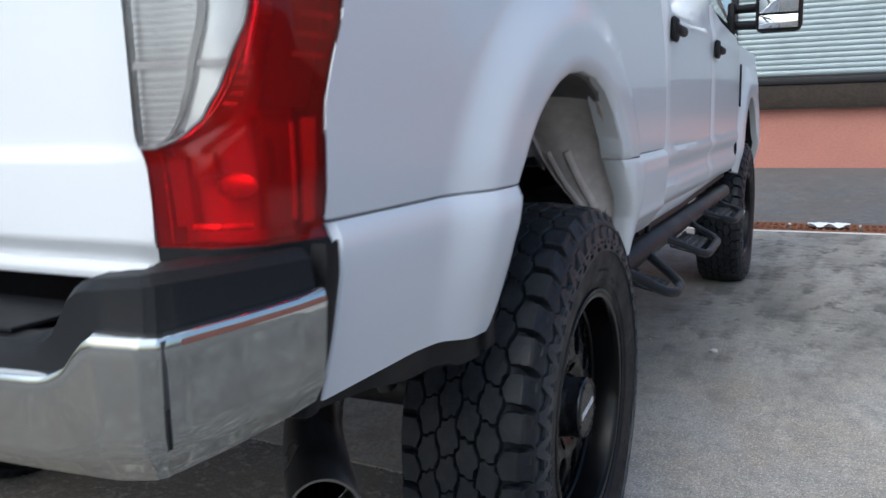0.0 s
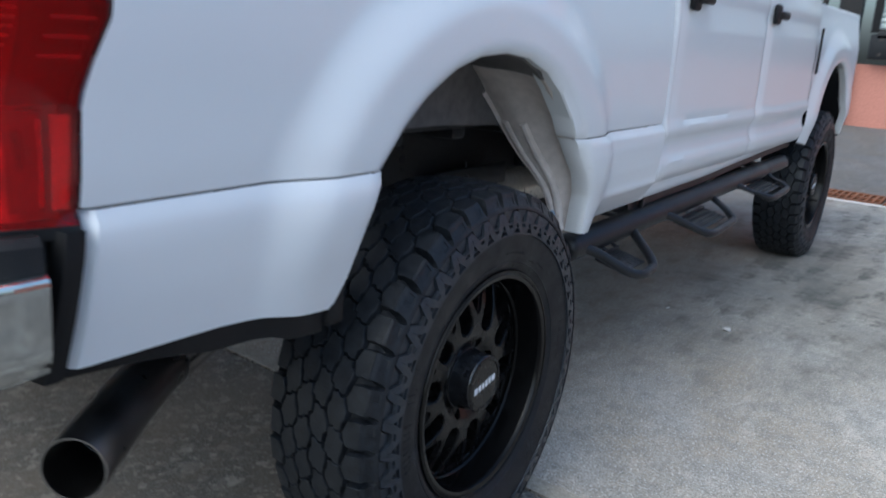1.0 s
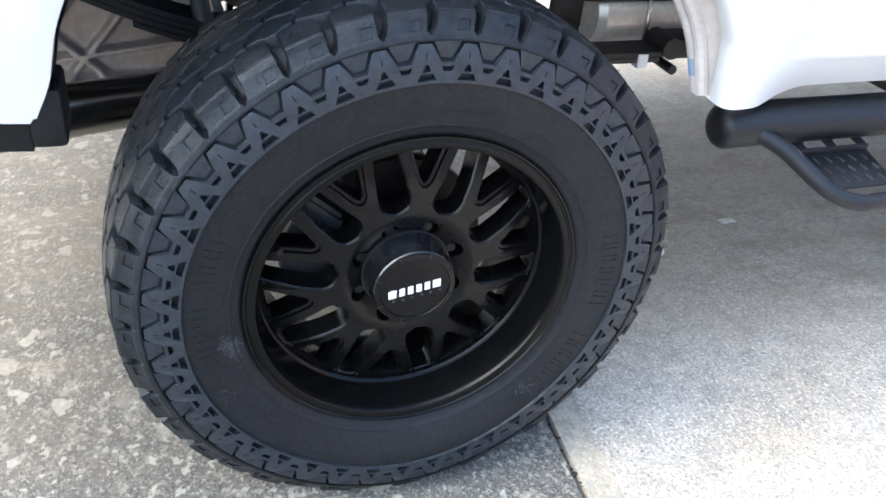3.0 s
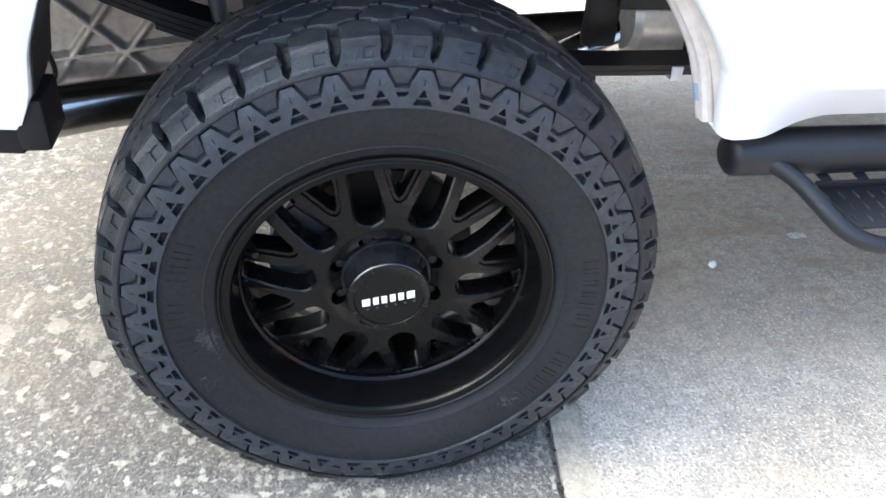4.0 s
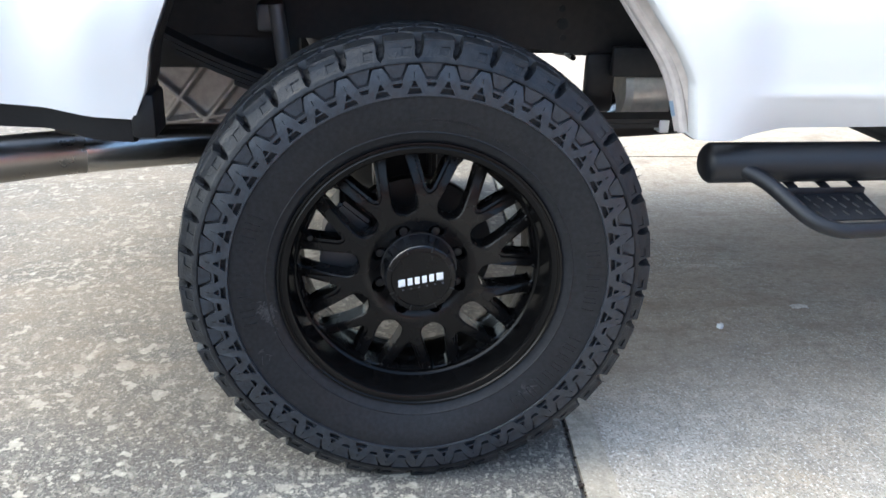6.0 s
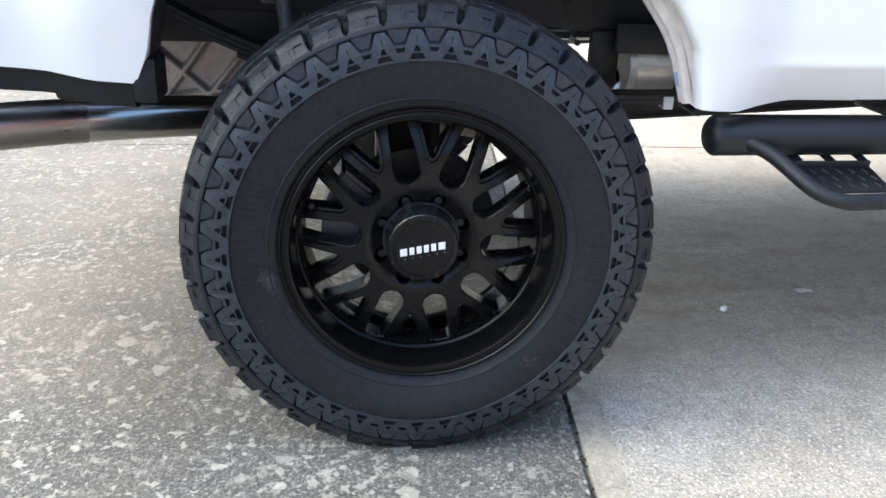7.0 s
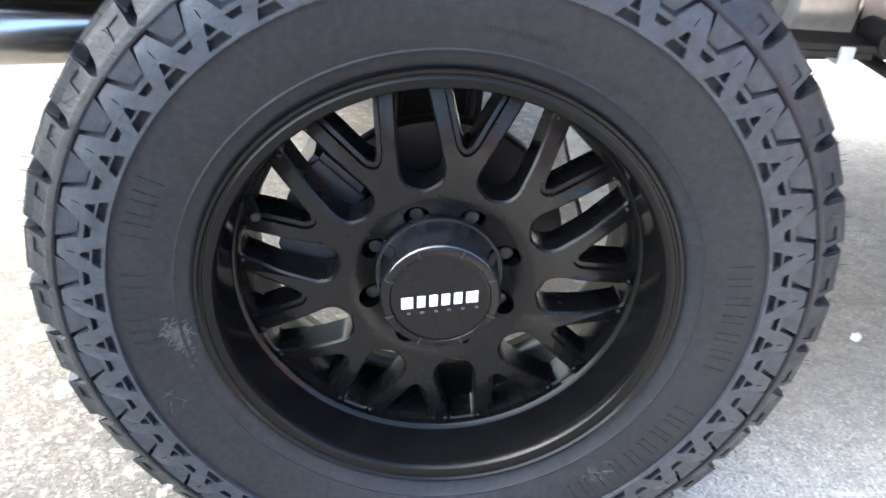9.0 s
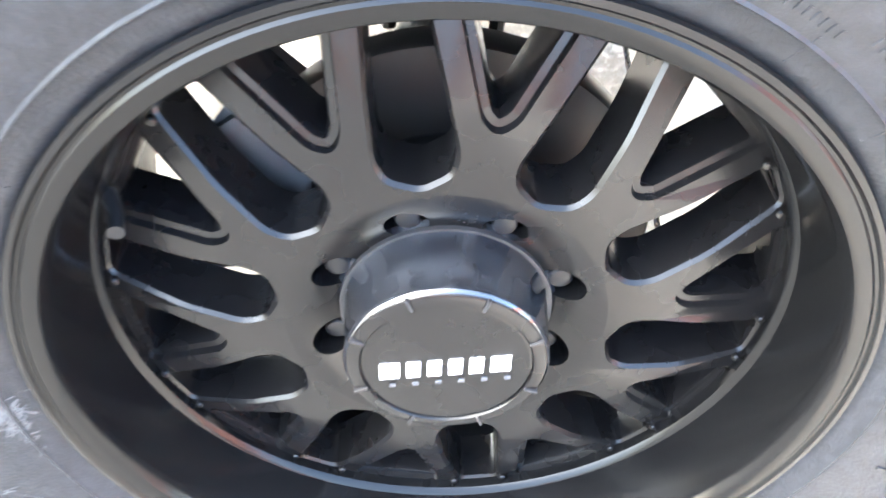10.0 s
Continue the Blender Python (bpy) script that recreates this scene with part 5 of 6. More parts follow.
def loaded(bm):
    """The tyre under the truck's weight: flat where it meets the ground, the walls swelling above that."""
    for v in bm.verts:
        r = math.hypot(v.co.y, v.co.z)
        a = math.degrees(math.atan2(v.co.y, -v.co.z))
        g = math.exp(-(a / 30) ** 2) * ramp(r, 0.275, 0.345) * (1 - 0.6 * ramp(r, 0.40, 0.45))
        v.co.x += (0.0125 if v.co.x > TC else -0.0125) * g * ramp(abs(v.co.x - TC), 0.06, 0.12)
        v.co.z = max(v.co.z, -WHEEL_Z + 0.0004)
    return bm


def sidewall_x(r):
    return interp(r, [(0.262, -0.004), (0.270, 0.006), (0.280, 0.0125), (0.30, 0.0185), (0.33, 0.0245), (0.355, 0.026), (0.385, 0.0235), (0.405, 0.018), (0.42, 0.010), (0.431, -0.002)])


def add_rib(bm, pts, w, h):
    """Raised rib on the outer sidewall through points (angle, r)."""
    prev = None
    for i, (a, r) in enumerate(pts):
        a0, r0 = pts[max(i - 1, 0)]
        a1, r1 = pts[min(i + 1, len(pts) - 1)]
        d = Vector(((a1 - a0) * r, r1 - r0)).normalized()
        nrm = Vector((-d.y, d.x))
        ring = []
        for off, up in ((-w, -0.001), (-w * 0.7, h), (w * 0.7, h), (w, -0.001)):
            rr = r + nrm.y * off
            aa = a + nrm.x * off / r
            ring.append(bm.verts.new((sidewall_x(rr) + up, rr * math.cos(aa), rr * math.sin(aa))))
        if prev:
            for k in range(3):
                bm.faces.new((prev[k], prev[k + 1], ring[k + 1], ring[k]))
        else:
            bm.faces.new(ring)
        prev = ring
    bm.faces.new(list(reversed(prev)))


def build_tyre(parent):
    seg = PITCHES * 5
    out = [(sidewall_x(r), r) for r in (0.262, 0.266, 0.270, 0.275, 0.280, 0.289, 0.291, 0.293, 0.30, 0.315, 0.33, 0.343, 0.352, 0.3555, 0.3585, 0.3605)]
    # narrow moulded ring next to the rim
    out = [(x + (0.0016 if abs(r - 0.291) < 0.001 else 0), r) for x, r in out]
    # sunk band, then the raised shoulder ring
    out += [(sidewall_x(r) - 0.0040, r) for r in (0.3618, 0.37, 0.385, 0.40, 0.4105)] + [(0.0200, 0.4125), (0.0198, 0.4145), (0.0175, 0.4172), (-0.004, 0.4190), (-0.014, 0.426), (-0.019, 0.434)]
    mid = [(TC + w, TYRE_R - TREAD_DEEP - crown(w)) for w in (0.085, 0.05, 0.02, -0.02, -0.05, -0.085)]
    inn = [(2 * TC - x, r) for x, r in reversed(out)]
    inside = [(2 * TC + 0.01, 0.25), (-0.14, 0.25), (0.0 - 0.012, 0.25)]
    bm = lathe(out + mid + inn + inside, seg, True)
    tyre = part("tyre", loaded(bm), M_RUBBER, parent, "black mud-terrain tyre with deep tread", 40)

    tread = bmesh.new()
    P = 2 * math.pi / PITCHES
    rnd = random.Random(4)
    for k in range(PITCHES):
        a = APEX + (k + 0.31) * P

        def q(u, w):
            return (a + u * P, TC + w)
        for s in (1, -1):
            off = 0 if s > 0 else 0.5
            e = 0.1195 if k % 2 == 0 else 0.1145
            # shoulder lug with a blunt point towards the middle
            add_block(tread, [q(off - 0.37, s * 0.0880), q(off - 0.16, s * 0.0815), q(off + 0.02, s * 0.0768), q(off + 0.18, s * 0.0805), q(off + 0.385, s * 0.0865), q(off + 0.36, s * 0.099), q(off + 0.385, s * 0.110), q(off + 0.375, s * e), q(off - 0.375, s * e), q(off - 0.40, s * 0.104)])
            # two rows of uneven, angular blocks set between one another, no two quite alike
            for shift, wc, lift in ((0.5, 0.0592, 0.0004), (0.0, 0.0200, 0.0008)):
                odd = 1 if (k + (shift > 0)) % 2 else -1
                sh = 0.06 * odd
                shape = ((-0.535, -0.0125), (-0.555, -0.004), (-0.455, 0.002), (-0.455, 0.0120), (-0.28, 0.0135), (-0.16 + sh, 0.0205), (0.07 + sh, 0.0198), (0.24, 0.0135),
                         (0.465, 0.0120), (0.460, 0.002), (0.360, -0.004), (0.375, -0.0125), (0.25, -0.0140), (0.13 - sh, -0.0205), (-0.10 - sh, -0.0198), (-0.27, -0.0140))
                add_block(tread, [q(off + shift + u + rnd.uniform(-0.014, 0.014), s * (wc + w * 1.04 + rnd.uniform(-0.0010, 0.0010))) for u, w in shape], lift)
    # flanks of the shoulder lugs running down into the shoulder ring, each with a small square recess
    for s in (1, -1):
        for k in range(PITCHES):
            off = 0 if s > 0 else 0.5
            e = 0.1195 if k % 2 == 0 else 0.1145
            rings = []
            for (r, x, deep) in ((0.4440, e - 0.012, 0), (0.4483, e - 0.0050, 0), (0.4490, e - 0.0010, 0), (0.4470, e + 0.0022, 0), (0.4385, 0.35 * e + 0.65 * 0.1262, 0), (0.4382, 0.35 * e + 0.65 * 0.1264, 1), (0.4252, 0.1312, 1), (0.4249, 0.1314, 0), (0.4235, 0.1328, 0), (0.4212, 0.1342, 0), (0.4190, 0.1350, 0), (0.4150, 0.1366, 0)):
                hw = interp(r, [(0.4150, 0.50), (0.4190, 0.50), (0.4215, 0.460), (0.4250, 0.41), (0.4300, 0.385), (0.45, 0.368)])
                lean = interp(r, [(0.4215, 0.06), (0.4412, 0.0)])
                row = []
                for u in (-hw, -0.301, -0.30, -0.05, -0.049, hw):
                    sunk = 0.0024 if (deep and u in (-0.30, -0.05)) else 0.0
                    aa = APEX + (k + 0.31 + off + u + lean) * P
                    row.append(((TC + s * (x - sunk)), r * math.cos(aa), r * math.sin(aa)))
                rings.append(row)
            vs = [[tread.verts.new(p) for p in row] for row in rings]
            for u, v in zip(vs, vs[1:]):
                for i in range(5):
                    tread.faces.new((u[i], u[i + 1], v[i + 1], v[i]))
            for i in (0, 5):
                inner = [tread.verts.new((v[i].co.x - s * 0.030, v[i].co.y, v[i].co.z)) for v in vs]
                for j in range(len(vs) - 1):
                    tread.faces.new((vs[j][i], vs[j + 1][i], inner[j + 1], inner[j]))
    part("tread", loaded(tread), M_BLOCK, parent, "chunky interlocking tread blocks", 26)

    # moulded band under the shoulder: zigzag upper edge, openings in every peak and a slot in every valley
    relief = bmesh.new()
    fills = []

    def relief_ring(loop, up):
        return [relief.verts.new((sidewall_x(r) + up, r * math.cos(a), r * math.sin(a))) for a, r in loop]

    def closed_edges(vs):
        return [relief.edges.new((vs[i], vs[(i + 1) % len(vs)])) for i in range(len(vs))]

    def relief_wall(a, b):
        for i in range(len(a)):
            relief.faces.new((a[i], a[(i + 1) % len(a)], b[(i + 1) % len(b)], b[i]))

    zig, low = [], []
    for k in range(PITCHES):
        a = APEX + k * P
        for u, r in ((-0.45, 0.3862), (-0.335, 0.3862), (-0.25, 0.3965), (-0.155, 0.4075), (-0.125, 0.4095), (0.125, 0.4095), (0.155, 0.4075), (0.25, 0.3965), (0.335, 0.3862), (0.45, 0.3862)):
            zig.append((a + u * P, r))
        for u in (-0.5, -0.25, 0.0, 0.25):
            low.append((a + u * P, 0.3580))
    loops = [(zig, -0.0012), (low, -0.0016)]
    for k in range(PITCHES):
        a = APEX + k * P
        for poly in ([(-0.105, 0.3738), (0.105, 0.3738), (0.040, 0.3828), (0.0, 0.3842), (-0.040, 0.3828)], [(-0.240, 0.3620), (0.240, 0.3620), (0.160, 0.3714), (-0.160, 0.3714)],
                     [(0.400, 0.3742), (0.600, 0.3742), (0.655, 0.3812), (0.345, 0.3812)], [(-0.010, 0.3900), (0.010, 0.3900), (0.010, 0.3985), (-0.010, 0.3985)]):
            loops.append(([(a + u * P, r) for u, r in poly], 0.0))
    for loop, g in loops:
        top = relief_ring(loop, 0.0046)
        fills += closed_edges(top)
        relief_wall(top, relief_ring([(a, r + g) for a, r in loop], -0.0045))
    # plates in the valleys, parted from the zigzag by a narrow groove, sloping up to the shoulder ring
    for k in range(PITCHES):
        a = APEX + (k + 0.5) * P
        plate = [(a + u * P, r) for u, r in ((-0.125, 0.3898), (0.125, 0.3898), (0.205, 0.3990), (0.30, 0.4122), (-0.30, 0.4122), (-0.205, 0.3990))]
        hi = [relief.verts.new((sidewall_x(r) + interp(r, [(0.3898, -0.0028), (0.3990, -0.0004), (0.4122, 0.0046)]), r * math.cos(q), r * math.sin(q))) for q, r in plate]
        relief.faces.new(hi)
        relief_wall(hi, relief_ring(plate, -0.007))
    bmesh.ops.triangle_fill(relief, use_beauty=True, use_dissolve=False, edges=fills)
    for k in range(PITCHES):
        a = APEX + (k - 0.30) * P
        add_rib(relief, [(a - 0.04 * P, 0.3585), (a + 0.07 * P, 0.3745)], 0.0011, 0.0040)
    part("sidewall_relief", loaded(relief), M_TREAD, parent, "moulded zigzag relief on the sidewall", 20)
    hair = bmesh.new()
    rr = random.Random(11)
    for k in range(150):
        a = rr.random() * 2 * math.pi
        r = rr.choice((0.4515, 0.4485, 0.4415, 0.432))
        x = {0.4515: -0.012, 0.4485: 0.003, 0.4415: 0.0095, 0.432: 0.013}[r]
        d = Vector((0.35 * rr.random(), math.cos(a), math.sin(a))) * (0.004 + 0.007 * rr.random())
        p = Vector((x, r * math.cos(a), r * math.sin(a)))
        add_tube(hair, [p, p + d * 0.5 + Vector((0, 0, 0.001)), p + d], [0.0005, 0.0004, 0.0002], 4)
    tagged(part("vent_hairs", loaded(hair), M_RUBBER, parent, "thin rubber moulding hairs"), kind="stuff")

    # raised lettering reduced to plain bars, and fine mould marks
    marks = bmesh.new()
    for a0, n, step, r0, r1, wd in ((12, 6, -4.3, 0.318, 0.343, 0.0022), (-24, 8, -4.2, 0.318, 0.343, 0.0022), (192, 4, -5.0, 0.318, 0.343, 0.0022), (166, 3, -4.6, 0.318, 0.345, 0.0022)):
        for i in range(n):
            a = radians(a0 + step * i)
            w = radians(1.35)
            add_rib(marks, [(a - w, r0), (a - w, r1)], wd * 0.7, 0.0017)
            add_rib(marks, [(a + w, r0), (a + w, r1)], wd * 0.7, 0.0017)
    for a in (20, 47, 61, 78, 103, 150, 230, 262, 300, 335):
        add_rib(marks, [(radians(a), 0.278), (radians(a), 0.297)], 0.0006, 0.0008)
    for a0, n, r in ((57, 6, 0.308), (66, 7, 0.300), (88, 16, 0.312)):
        for i in range(n):
            a = radians(a0 - 1.0 * i)
            add_rib(marks, [(a, r), (a, r + 0.0055)], 0.0012, 0.0007)
    tagged(part("sidewall_lettering", loaded(marks), M_RUBBER, parent, "raised sidewall lettering", 25), kind="stuff")
    return tyre


U_ANGLE = 102.3


def rounded(poly, r, n=4):
    """Polygon with its corners rounded."""
    out = []
    m = len(poly)
    for i in range(m):
        p, a, b = Vector(poly[i]), Vector(poly[i - 1]), Vector(poly[(i + 1) % m])
        da, db = (a - p), (b - p)
        k = min(r, da.length * 0.45, db.length * 0.45)
        s, e = p + da.normalized() * k, p + db.normalized() * k
        for j in range(n + 1):
            t = j / n
            out.append((s * (1 - t) + p * t) * (1 - t) + (p * (1 - t) + e * t) * t)
    return out


def inset(poly, d):
    """Loop moved outwards by d (counter-clockwise polygon)."""
    out = []
    m = len(poly)
    for i in range(m):
        t = (poly[(i + 1) % m] - poly[i - 1]).normalized()
        out.append(poly[i] + Vector((t.y, -t.x)) * d)
    return out


def face_x(r):
    return interp(r, [(0.0, -0.0400), (0.112, -0.0400), (0.125, -0.0401), (0.14, -0.0405), (0.155, -0.0415), (0.17, -0.0437), (0.185, -0.0473), (0.20, -0.0520), (0.22, -0.0590), (0.238, -0.0655)])


def build_spokes(parent):
    bm = bmesh.new()
    fills = []

    def ring(loop, dx):
        return [bm.verts.new((face_x(p.length) + dx, p.x, p.y)) for p in loop]

    def strip(a, b):
        n = len(a)
        for i in range(n):
            bm.faces.new((a[i], a[(i + 1) % n], b[(i + 1) % n], b[i]))

    def edges(vs):
        return [bm.edges.get((vs[i], vs[(i + 1) % len(vs)])) or bm.edges.new((vs[i], vs[(i + 1) % len(vs)])) for i in range(len(vs))]

    OUT = 0.2395
    outer = [Vector((OUT * math.cos(2 * math.pi * i / 120), OUT * math.sin(2 * math.pi * i / 120))) for i in range(120)]
    hub = [Vector((0.112 * math.cos(2 * math.pi * i / 128), 0.112 * math.sin(2 * math.pi * i / 128))) for i in range(128)]
    vo, vh = ring(outer, 0.0), ring(hub, 0.0)
    fills += edges(vo) + edges(vh)
    strip(vo, ring(outer, -0.035))
    for k in range(10):
        for kind in "UV":
            ang = radians(U_ANGLE + 36 * k + (18 if kind == "V" else 0))
            c, s = math.cos(ang), math.sin(ang)
            if kind == "U":
                poly = [(0.1172, 0.0), (0.1255, -0.0195), (0.139, -0.0246), (0.18, -0.0220), (0.2340, -0.0165), (0.2340, 0.0165), (0.18, 0.0220), (0.139, 0.0246), (0.1255, 0.0195)]
                loop = rounded(poly, 0.0065, 4)
            else:
                poly = [(0.1590, 0.0), (0.1655, -0.0085), (0.2325, -0.0365), (0.2325, 0.0365), (0.1655, 0.0085)]
                loop = rounded(poly, 0.006, 4)
            loop = [Vector((p.x * c - p.y * s, p.x * s + p.y * c)) for p in loop]
            area = sum(loop[i].x * loop[(i + 1) % len(loop)].y - loop[(i + 1) % len(loop)].x * loop[i].y for i in range(len(loop)))
            if area < 0:
                loop.reverse()
            chain = [(0.0026, 0.0), (0.0, -0.0028), (0.0, -0.046)] if kind == "U" else [(0.0028, 0.0), (0.0012, -0.005), (-0.0035, -0.0056), (-0.0048, -0.009), (-0.0052, -0.046)]
            prev = None
            for d, dx in chain:
                lp = inset(loop, d)
                lp = [p if p.length < 0.2370 else p * (0.2370 / p.length) for p in lp]
                vs = ring(lp, dx)
                if prev:
                    strip(prev, vs)
                else:
                    fills += edges(vs)
                prev = vs
    bmesh.ops.triangle_fill(bm, use_beauty=True, use_dissolve=False, edges=fills)
    # funnel round the cap, rounded over into the face and pierced for the lugs
    well = bmesh.new()

    def well_x(r):
        return interp(r, [(0.066, -0.0590), (0.072, -0.0570), (0.079, -0.0540), (0.086, -0.0499), (0.092, -0.0462), (0.097, -0.0437), (0.101, -0.0420), (0.105, -0.0408), (0.109, -0.0402), (0.112, face_x(0.112))])
    loops = [[Vector((r * math.cos(2 * math.pi * i / 128), r * math.sin(2 * math.pi * i / 128))) for i in range(128)] for r in (0.112, 0.066)]
    for k in range(8):
        a = radians(22.5 + 45 * k)
        c, d = Vector((0.0845 * math.cos(a), 0.0845 * math.sin(a))), Vector((math.cos(a), math.sin(a)))
        side = Vector((-d.y, d.x))
        # pocket drawn out towards the cap
        loops.append([c + side * math.cos(2 * math.pi * i / 28) * 0.0150 + d * math.sin(2 * math.pi * i / 28) * (0.0150 if math.sin(2 * math.pi * i / 28) > 0 else 0.0170) for i in range(28)])
    wf = []
    for lp in loops:
        vs = [well.verts.new((0, p.x, p.y)) for p in lp]
        wf += [well.edges.new((vs[j], vs[(j + 1) % len(vs)])) for j in range(len(vs))]
    bmesh.ops.triangle_fill(well, use_beauty=True, use_dissolve=False, edges=wf)
    bmesh.ops.subdivide_edges(well, edges=[e for e in well.edges if not e.is_boundary], cuts=3, use_grid_fill=True)
    bmesh.ops.triangulate(well, faces=well.faces[:])
    for v in well.verts:
        v.co.x = well_x(math.hypot(v.co.y, v.co.z))
    for lp in loops[2:]:
        pocket = bmesh.new()
        hi = [pocket.verts.new((well_x(p.length), p.x, p.y)) for p in lp]
        lo = [pocket.verts.new((-0.075, p.x, p.y)) for p in lp]
        for j in range(len(lp)):
            pocket.faces.new((hi[j], hi[(j + 1) % len(lp)], lo[(j + 1) % len(lp)], lo[j]))
        pocket.faces.new(lo)
        part("lug_pocket", pocket, M_BARREL, parent, "", 40)
    part("hub_well", well, M_RIM, parent, "", 40)
    return part("spokes", bm, M_RIM, parent, "satin black split-spoke alloy face", 28)


def build_wheel():
    rim_prof = [(0.000, 0.266), (0.006, 0.2705), (0.0105, 0.2725), (0.0135, 0.2710), (0.0140, 0.2675), (0.0115, 0.2655), (0.0113, 0.2635), (0.0126, 0.2615), (0.0120, 0.2560), (0.0105, 0.2522), (0.006, 0.2495), (-0.001, 0.2480),
                (-0.046, 0.2420), (-0.0515, 0.2412), (-0.0535, 0.2385), (-0.0565, 0.2365), (-0.062, 0.2368), (-0.10, 0.236), (-0.14, 0.228), (-0.17, 0.228), (-0.19, 0.236), (-0.215, 0.246), (-0.225, 0.262), (-0.232, 0.266),
                (-0.232, 0.270), (-0.222, 0.270), (-0.21, 0.256), (-0.19, 0.246), (-0.17, 0.238), (-0.14, 0.238), (-0.08, 0.250), (-0.02, 0.254)]
    wheel = part("wheel", lathe(rim_prof, 144, True), M_BARREL, truck, "deep-dish satin black alloy wheel with mud tyre", 30)
    build_tyre(wheel)
    build_spokes(wheel)
    # centre cap: flared skirt, polished barrel, notched rim, flat badge
    part("cap_barrel", lathe([(-0.0600, 0.0780), (-0.0588, 0.0777), (-0.0570, 0.0762), (-0.0545, 0.0742), (-0.0505, 0.0725), (-0.0450, 0.0713), (-0.0370, 0.0705), (-0.0280, 0.0699), (-0.0180, 0.0692), (-0.0080, 0.0681), (-0.0055, 0.0688), (-0.0035, 0.0682), (-0.0015, 0.0660)], 96), M_CAP, wheel, "gloss black centre cap")
    part("cap_ring", lathe([(-0.0025, 0.0668), (-0.001, 0.0660), (0.0, 0.0640), (0.0006, 0.0580), (-0.0006, 0.0572), (-0.0022, 0.0570)], 96), M_RIM, wheel)
    disc = bmesh.new()
    add_lathe(disc, [(-0.0022, 0.0574), (-0.0012, 0.0566), (-0.0008, 0.0550)], 96)
    bmesh.ops.create_circle(disc, cap_ends=True, segments=96, radius=0.0551, matrix=Matrix.Translation((-0.0008, 0, 0)) @ Euler((0, radians(90), 0)).to_matrix().to_4x4())
    part("cap_badge", disc, M_RIM, wheel, "flat satin black badge", 20)
    for k in range(8):
        a = radians(22.5 + 45 * k + 4)
        nb = box((0, 0, 0), (0.004, 0.0022, 0.010), 0.0006)
        bmesh.ops.transform(nb, matrix=Euler((a - radians(90), 0, 0)).to_matrix().to_4x4() @ Matrix.Translation((0.0, 0, 0.0625)), verts=nb.verts)
        part("cap_notch", nb, M_FRAME, wheel)
    # brand lettering as plain white bars
    tilt = radians(10.5)
    x0 = -0.046
    for i, wd in enumerate((0.0180, 0.0140, 0.0140, 0.0140, 0.0140, 0.0180)):
        b = box((0.0, x0 + wd / 2 - 0.001, -0.001), (0.0016, wd - 0.0046, 0.0146), 0.0005)
        for v in b.verts:
            v.co.y += 0.12 * v.co.z
        bmesh.ops.rotate(b, verts=b.verts, cent=(0, 0, 0), matrix=Euler((tilt, 0, 0)).to_matrix())
        part("badge_bar", b, M_WHITE, wheel, "white badge marking")
        x0 += wd
    for i in range(6):
        b = box((0.0, -0.038 + i * 0.0155, -0.0155), (0.0012, 0.0042, 0.0032), 0.0004)
        bmesh.ops.rotate(b, verts=b.verts, cent=(0, 0, 0), matrix=Euler((tilt, 0, 0)).to_matrix())
        part("badge_bar", b, M_DGREY, wheel)
    # lug pockets, nuts
    for k in range(8):
        a = radians(22.5 + 45 * k)
        cy, cz = 0.0832 * math.cos(a), 0.0832 * math.sin(a)
        nut = bmesh.new()
        add_lathe(nut, [(-0.074, 0.0092), (-0.056, 0.0088), (-0.0545, 0.0076), (-0.0538, 0.005), (-0.0538, 0.0001)], 12)
        bmesh.ops.translate(nut, verts=nut.verts, vec=(-0.002, cy, cz))
        part("lug_nut", nut, M_NUT, wheel, "", 20)
    # small rim bolts at the spoke ends
    for k in range(10):
        for d in (-12.6, 12.6):
            a = radians(U_ANGLE + 18 + 36 * k + d)
            b = bmesh.new()
            add_lathe(b, [(-0.068, 0.0034), (-0.0595, 0.0032), (-0.0585, 0.0022), (-0.0583, 0.0001)], 8)
            bmesh.ops.translate(b, verts=b.verts, vec=(0, 0.2315 * math.cos(a), 0.2315 * math.sin(a)))
            part("rim_bolt", b, M_RIM, wheel, "", 30)
    a = radians(160)
    part("valve_stem", tube([(-0.060, 0.236 * math.cos(a), 0.236 * math.sin(a)), (-0.045, 0.226 * math.cos(a), 0.226 * math.sin(a)), (-0.028, 0.222 * math.cos(a), 0.222 * math.sin(a))], [0.006, 0.0045, 0.0055], 12), M_PLASTIC, wheel, "black valve stem")
    # brake disc and caliper seen between the spokes
    part("brake_disc", lathe([(-0.140, 0.09), (-0.140, 0.158), (-0.143, 0.160), (-0.166, 0.160), (-0.169, 0.158), (-0.169, 0.09)], 72, True), M_IRON, wheel, "dark cast-iron brake disc")
    part("hub", lathe([(-0.05, 0.0001), (-0.052, 0.075), (-0.15, 0.082), (-0.155, 0.10), (-0.20, 0.10), (-0.20, 0.0001)], 40), M_FRAME, wheel)
    cal = prism([(-0.105, 0.195 * math.cos(radians(b)), 0.195 * math.sin(radians(b))) for b in (140, 150, 160, 170, 180, 190)] +
                [(-0.105, 0.115 * math.cos(radians(b)), 0.115 * math.sin(radians(b))) for b in (190, 175, 160, 140)], (-0.11, 0, 0))
    bmesh.ops.bevel(cal, geom=cal.edges[:], offset=0.008, segments=2, affect="EDGES")
    part("brake_caliper", cal, M_CALIPER, wheel, "grey brake caliper")
    return wheel


wheel = build_wheel()
wheel.location = (0, 0.002, WHEEL_Z)
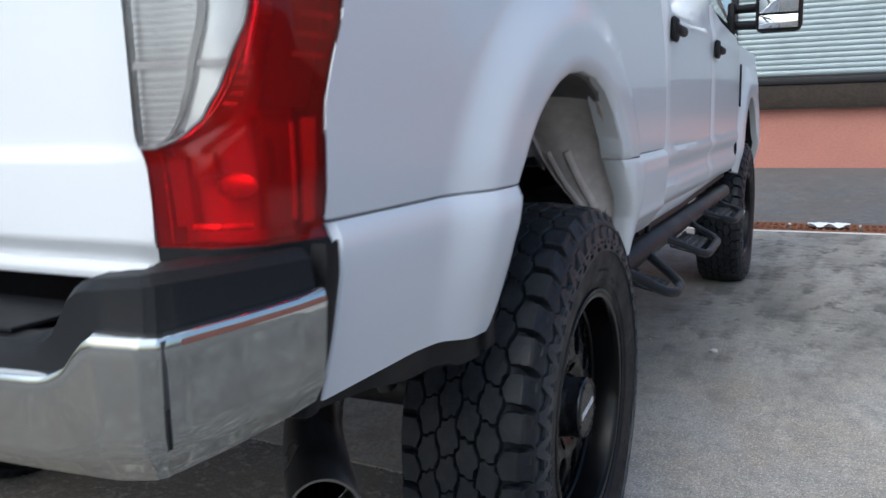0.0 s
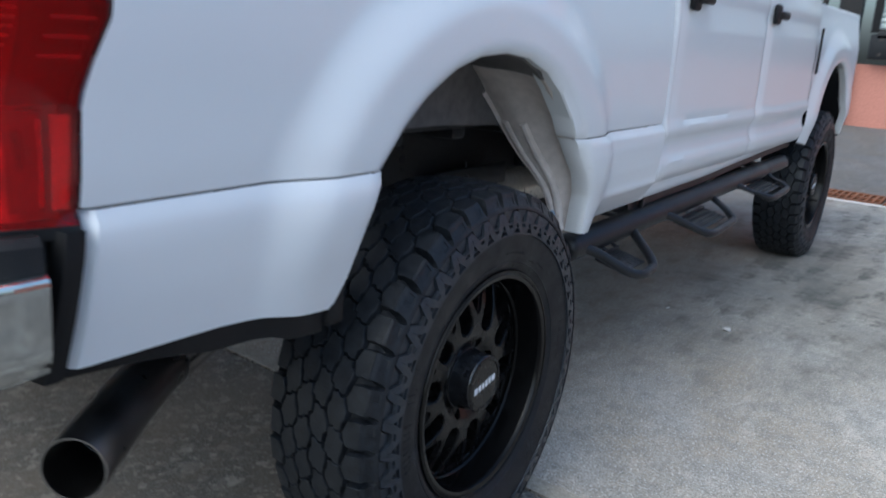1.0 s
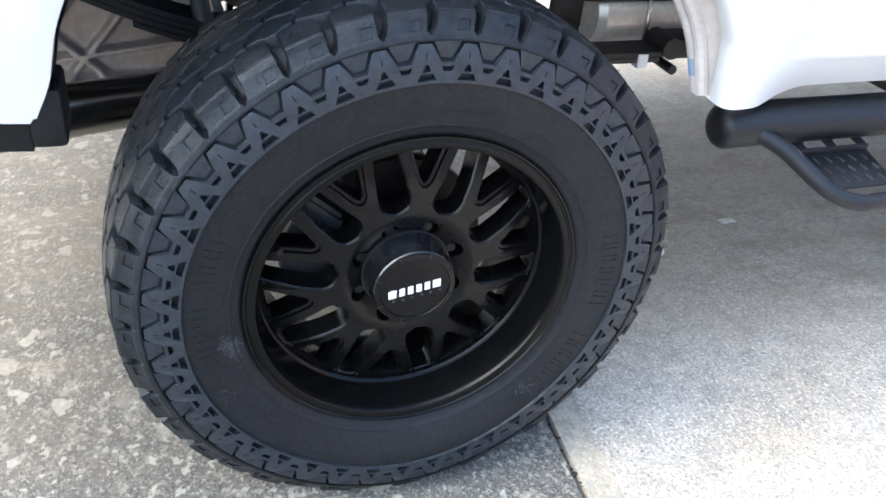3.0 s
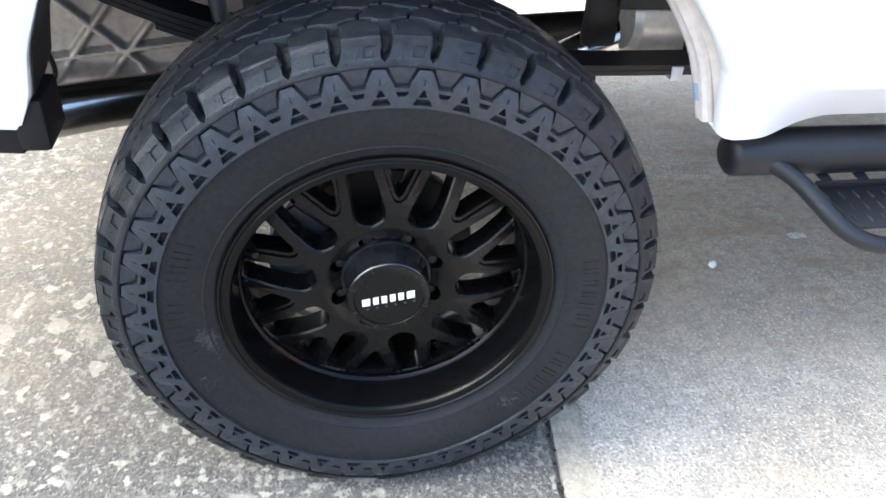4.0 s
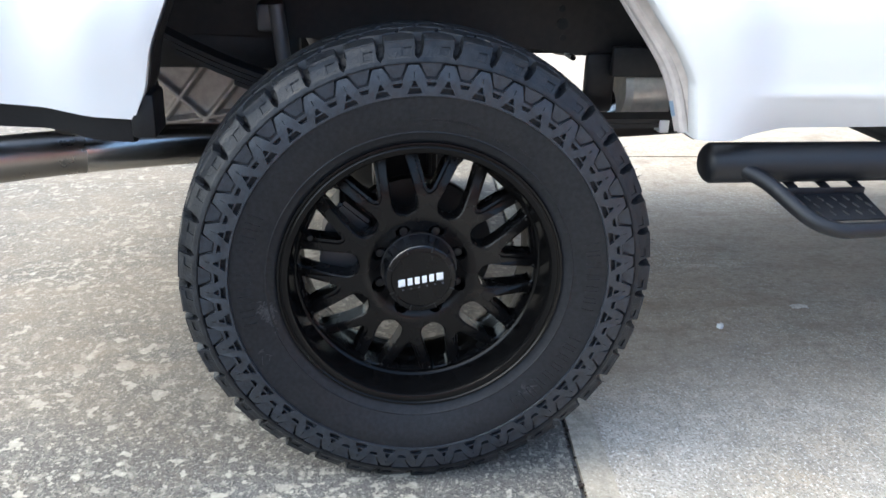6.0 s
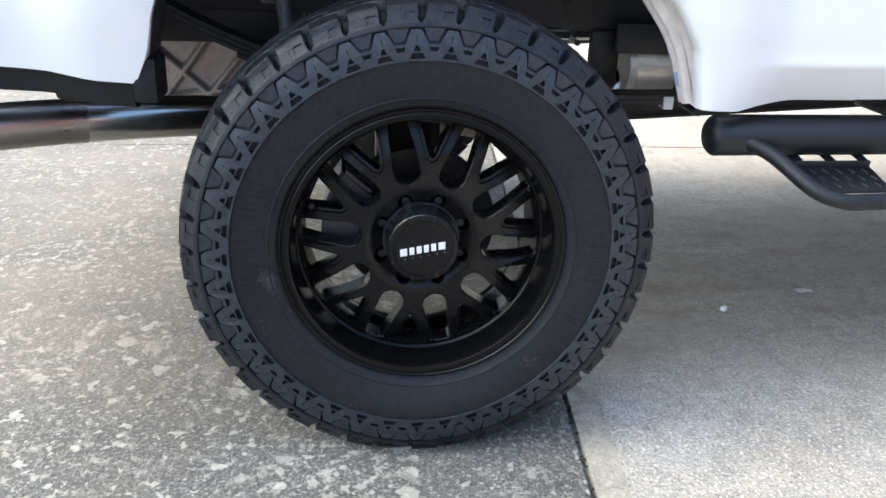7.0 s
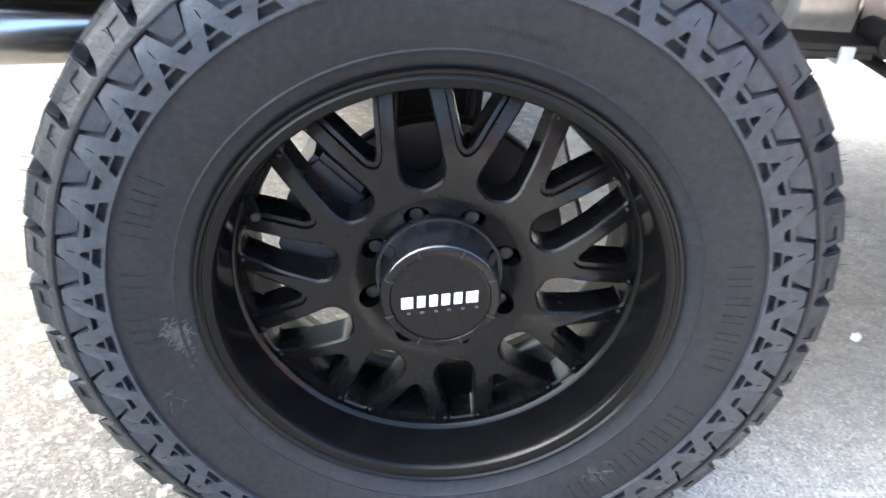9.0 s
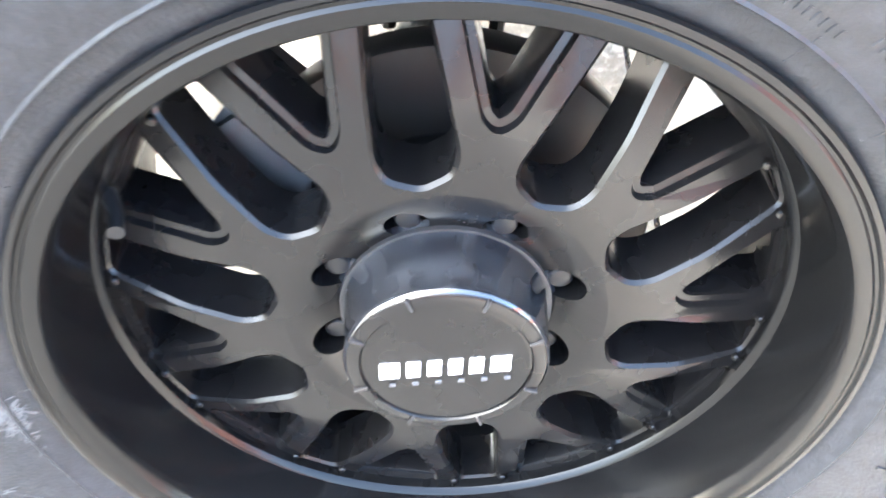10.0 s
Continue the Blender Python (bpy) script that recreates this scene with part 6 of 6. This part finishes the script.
for x, y, rz in ((0.0 - 0.065, FRONT_Y, 0), (2 * MID, 0.002, 180), (2 * MID + 0.065, FRONT_Y, 180)):
    copy_thing(wheel, pose(x, y, WHEEL_Z, 0, 0, rz))
# scuffs on the rear sidewall: pale scraped streaks
sr = random.Random(5)
for ca, cr, n, spread_a, spread_r in ((190.5, 0.291, 80, 4.2, 0.014), (206.0, 0.330, 6, 3.0, 0.02), (312.0, 0.318, 20, 3.4, 0.014)):
    sc = bmesh.new()
    for k in range(n):
        a0, r0 = radians(ca + sr.gauss(0, spread_a * 0.5)), cr + sr.gauss(0, spread_r * 0.5)
        turn = sr.uniform(-0.6, 1.0)
        pts = [(a0 + radians(turn * q + sr.gauss(0, 0.06)), r0 + 0.0026 * q) for q in range(4)]
        add_rib(sc, pts, sr.uniform(0.0004, 0.0012), 0.0003)
    tagged(part("scuff_mark", loaded(sc), M_SCUFF, wheel, "pale scuff on the sidewall", 20), kind="stuff")
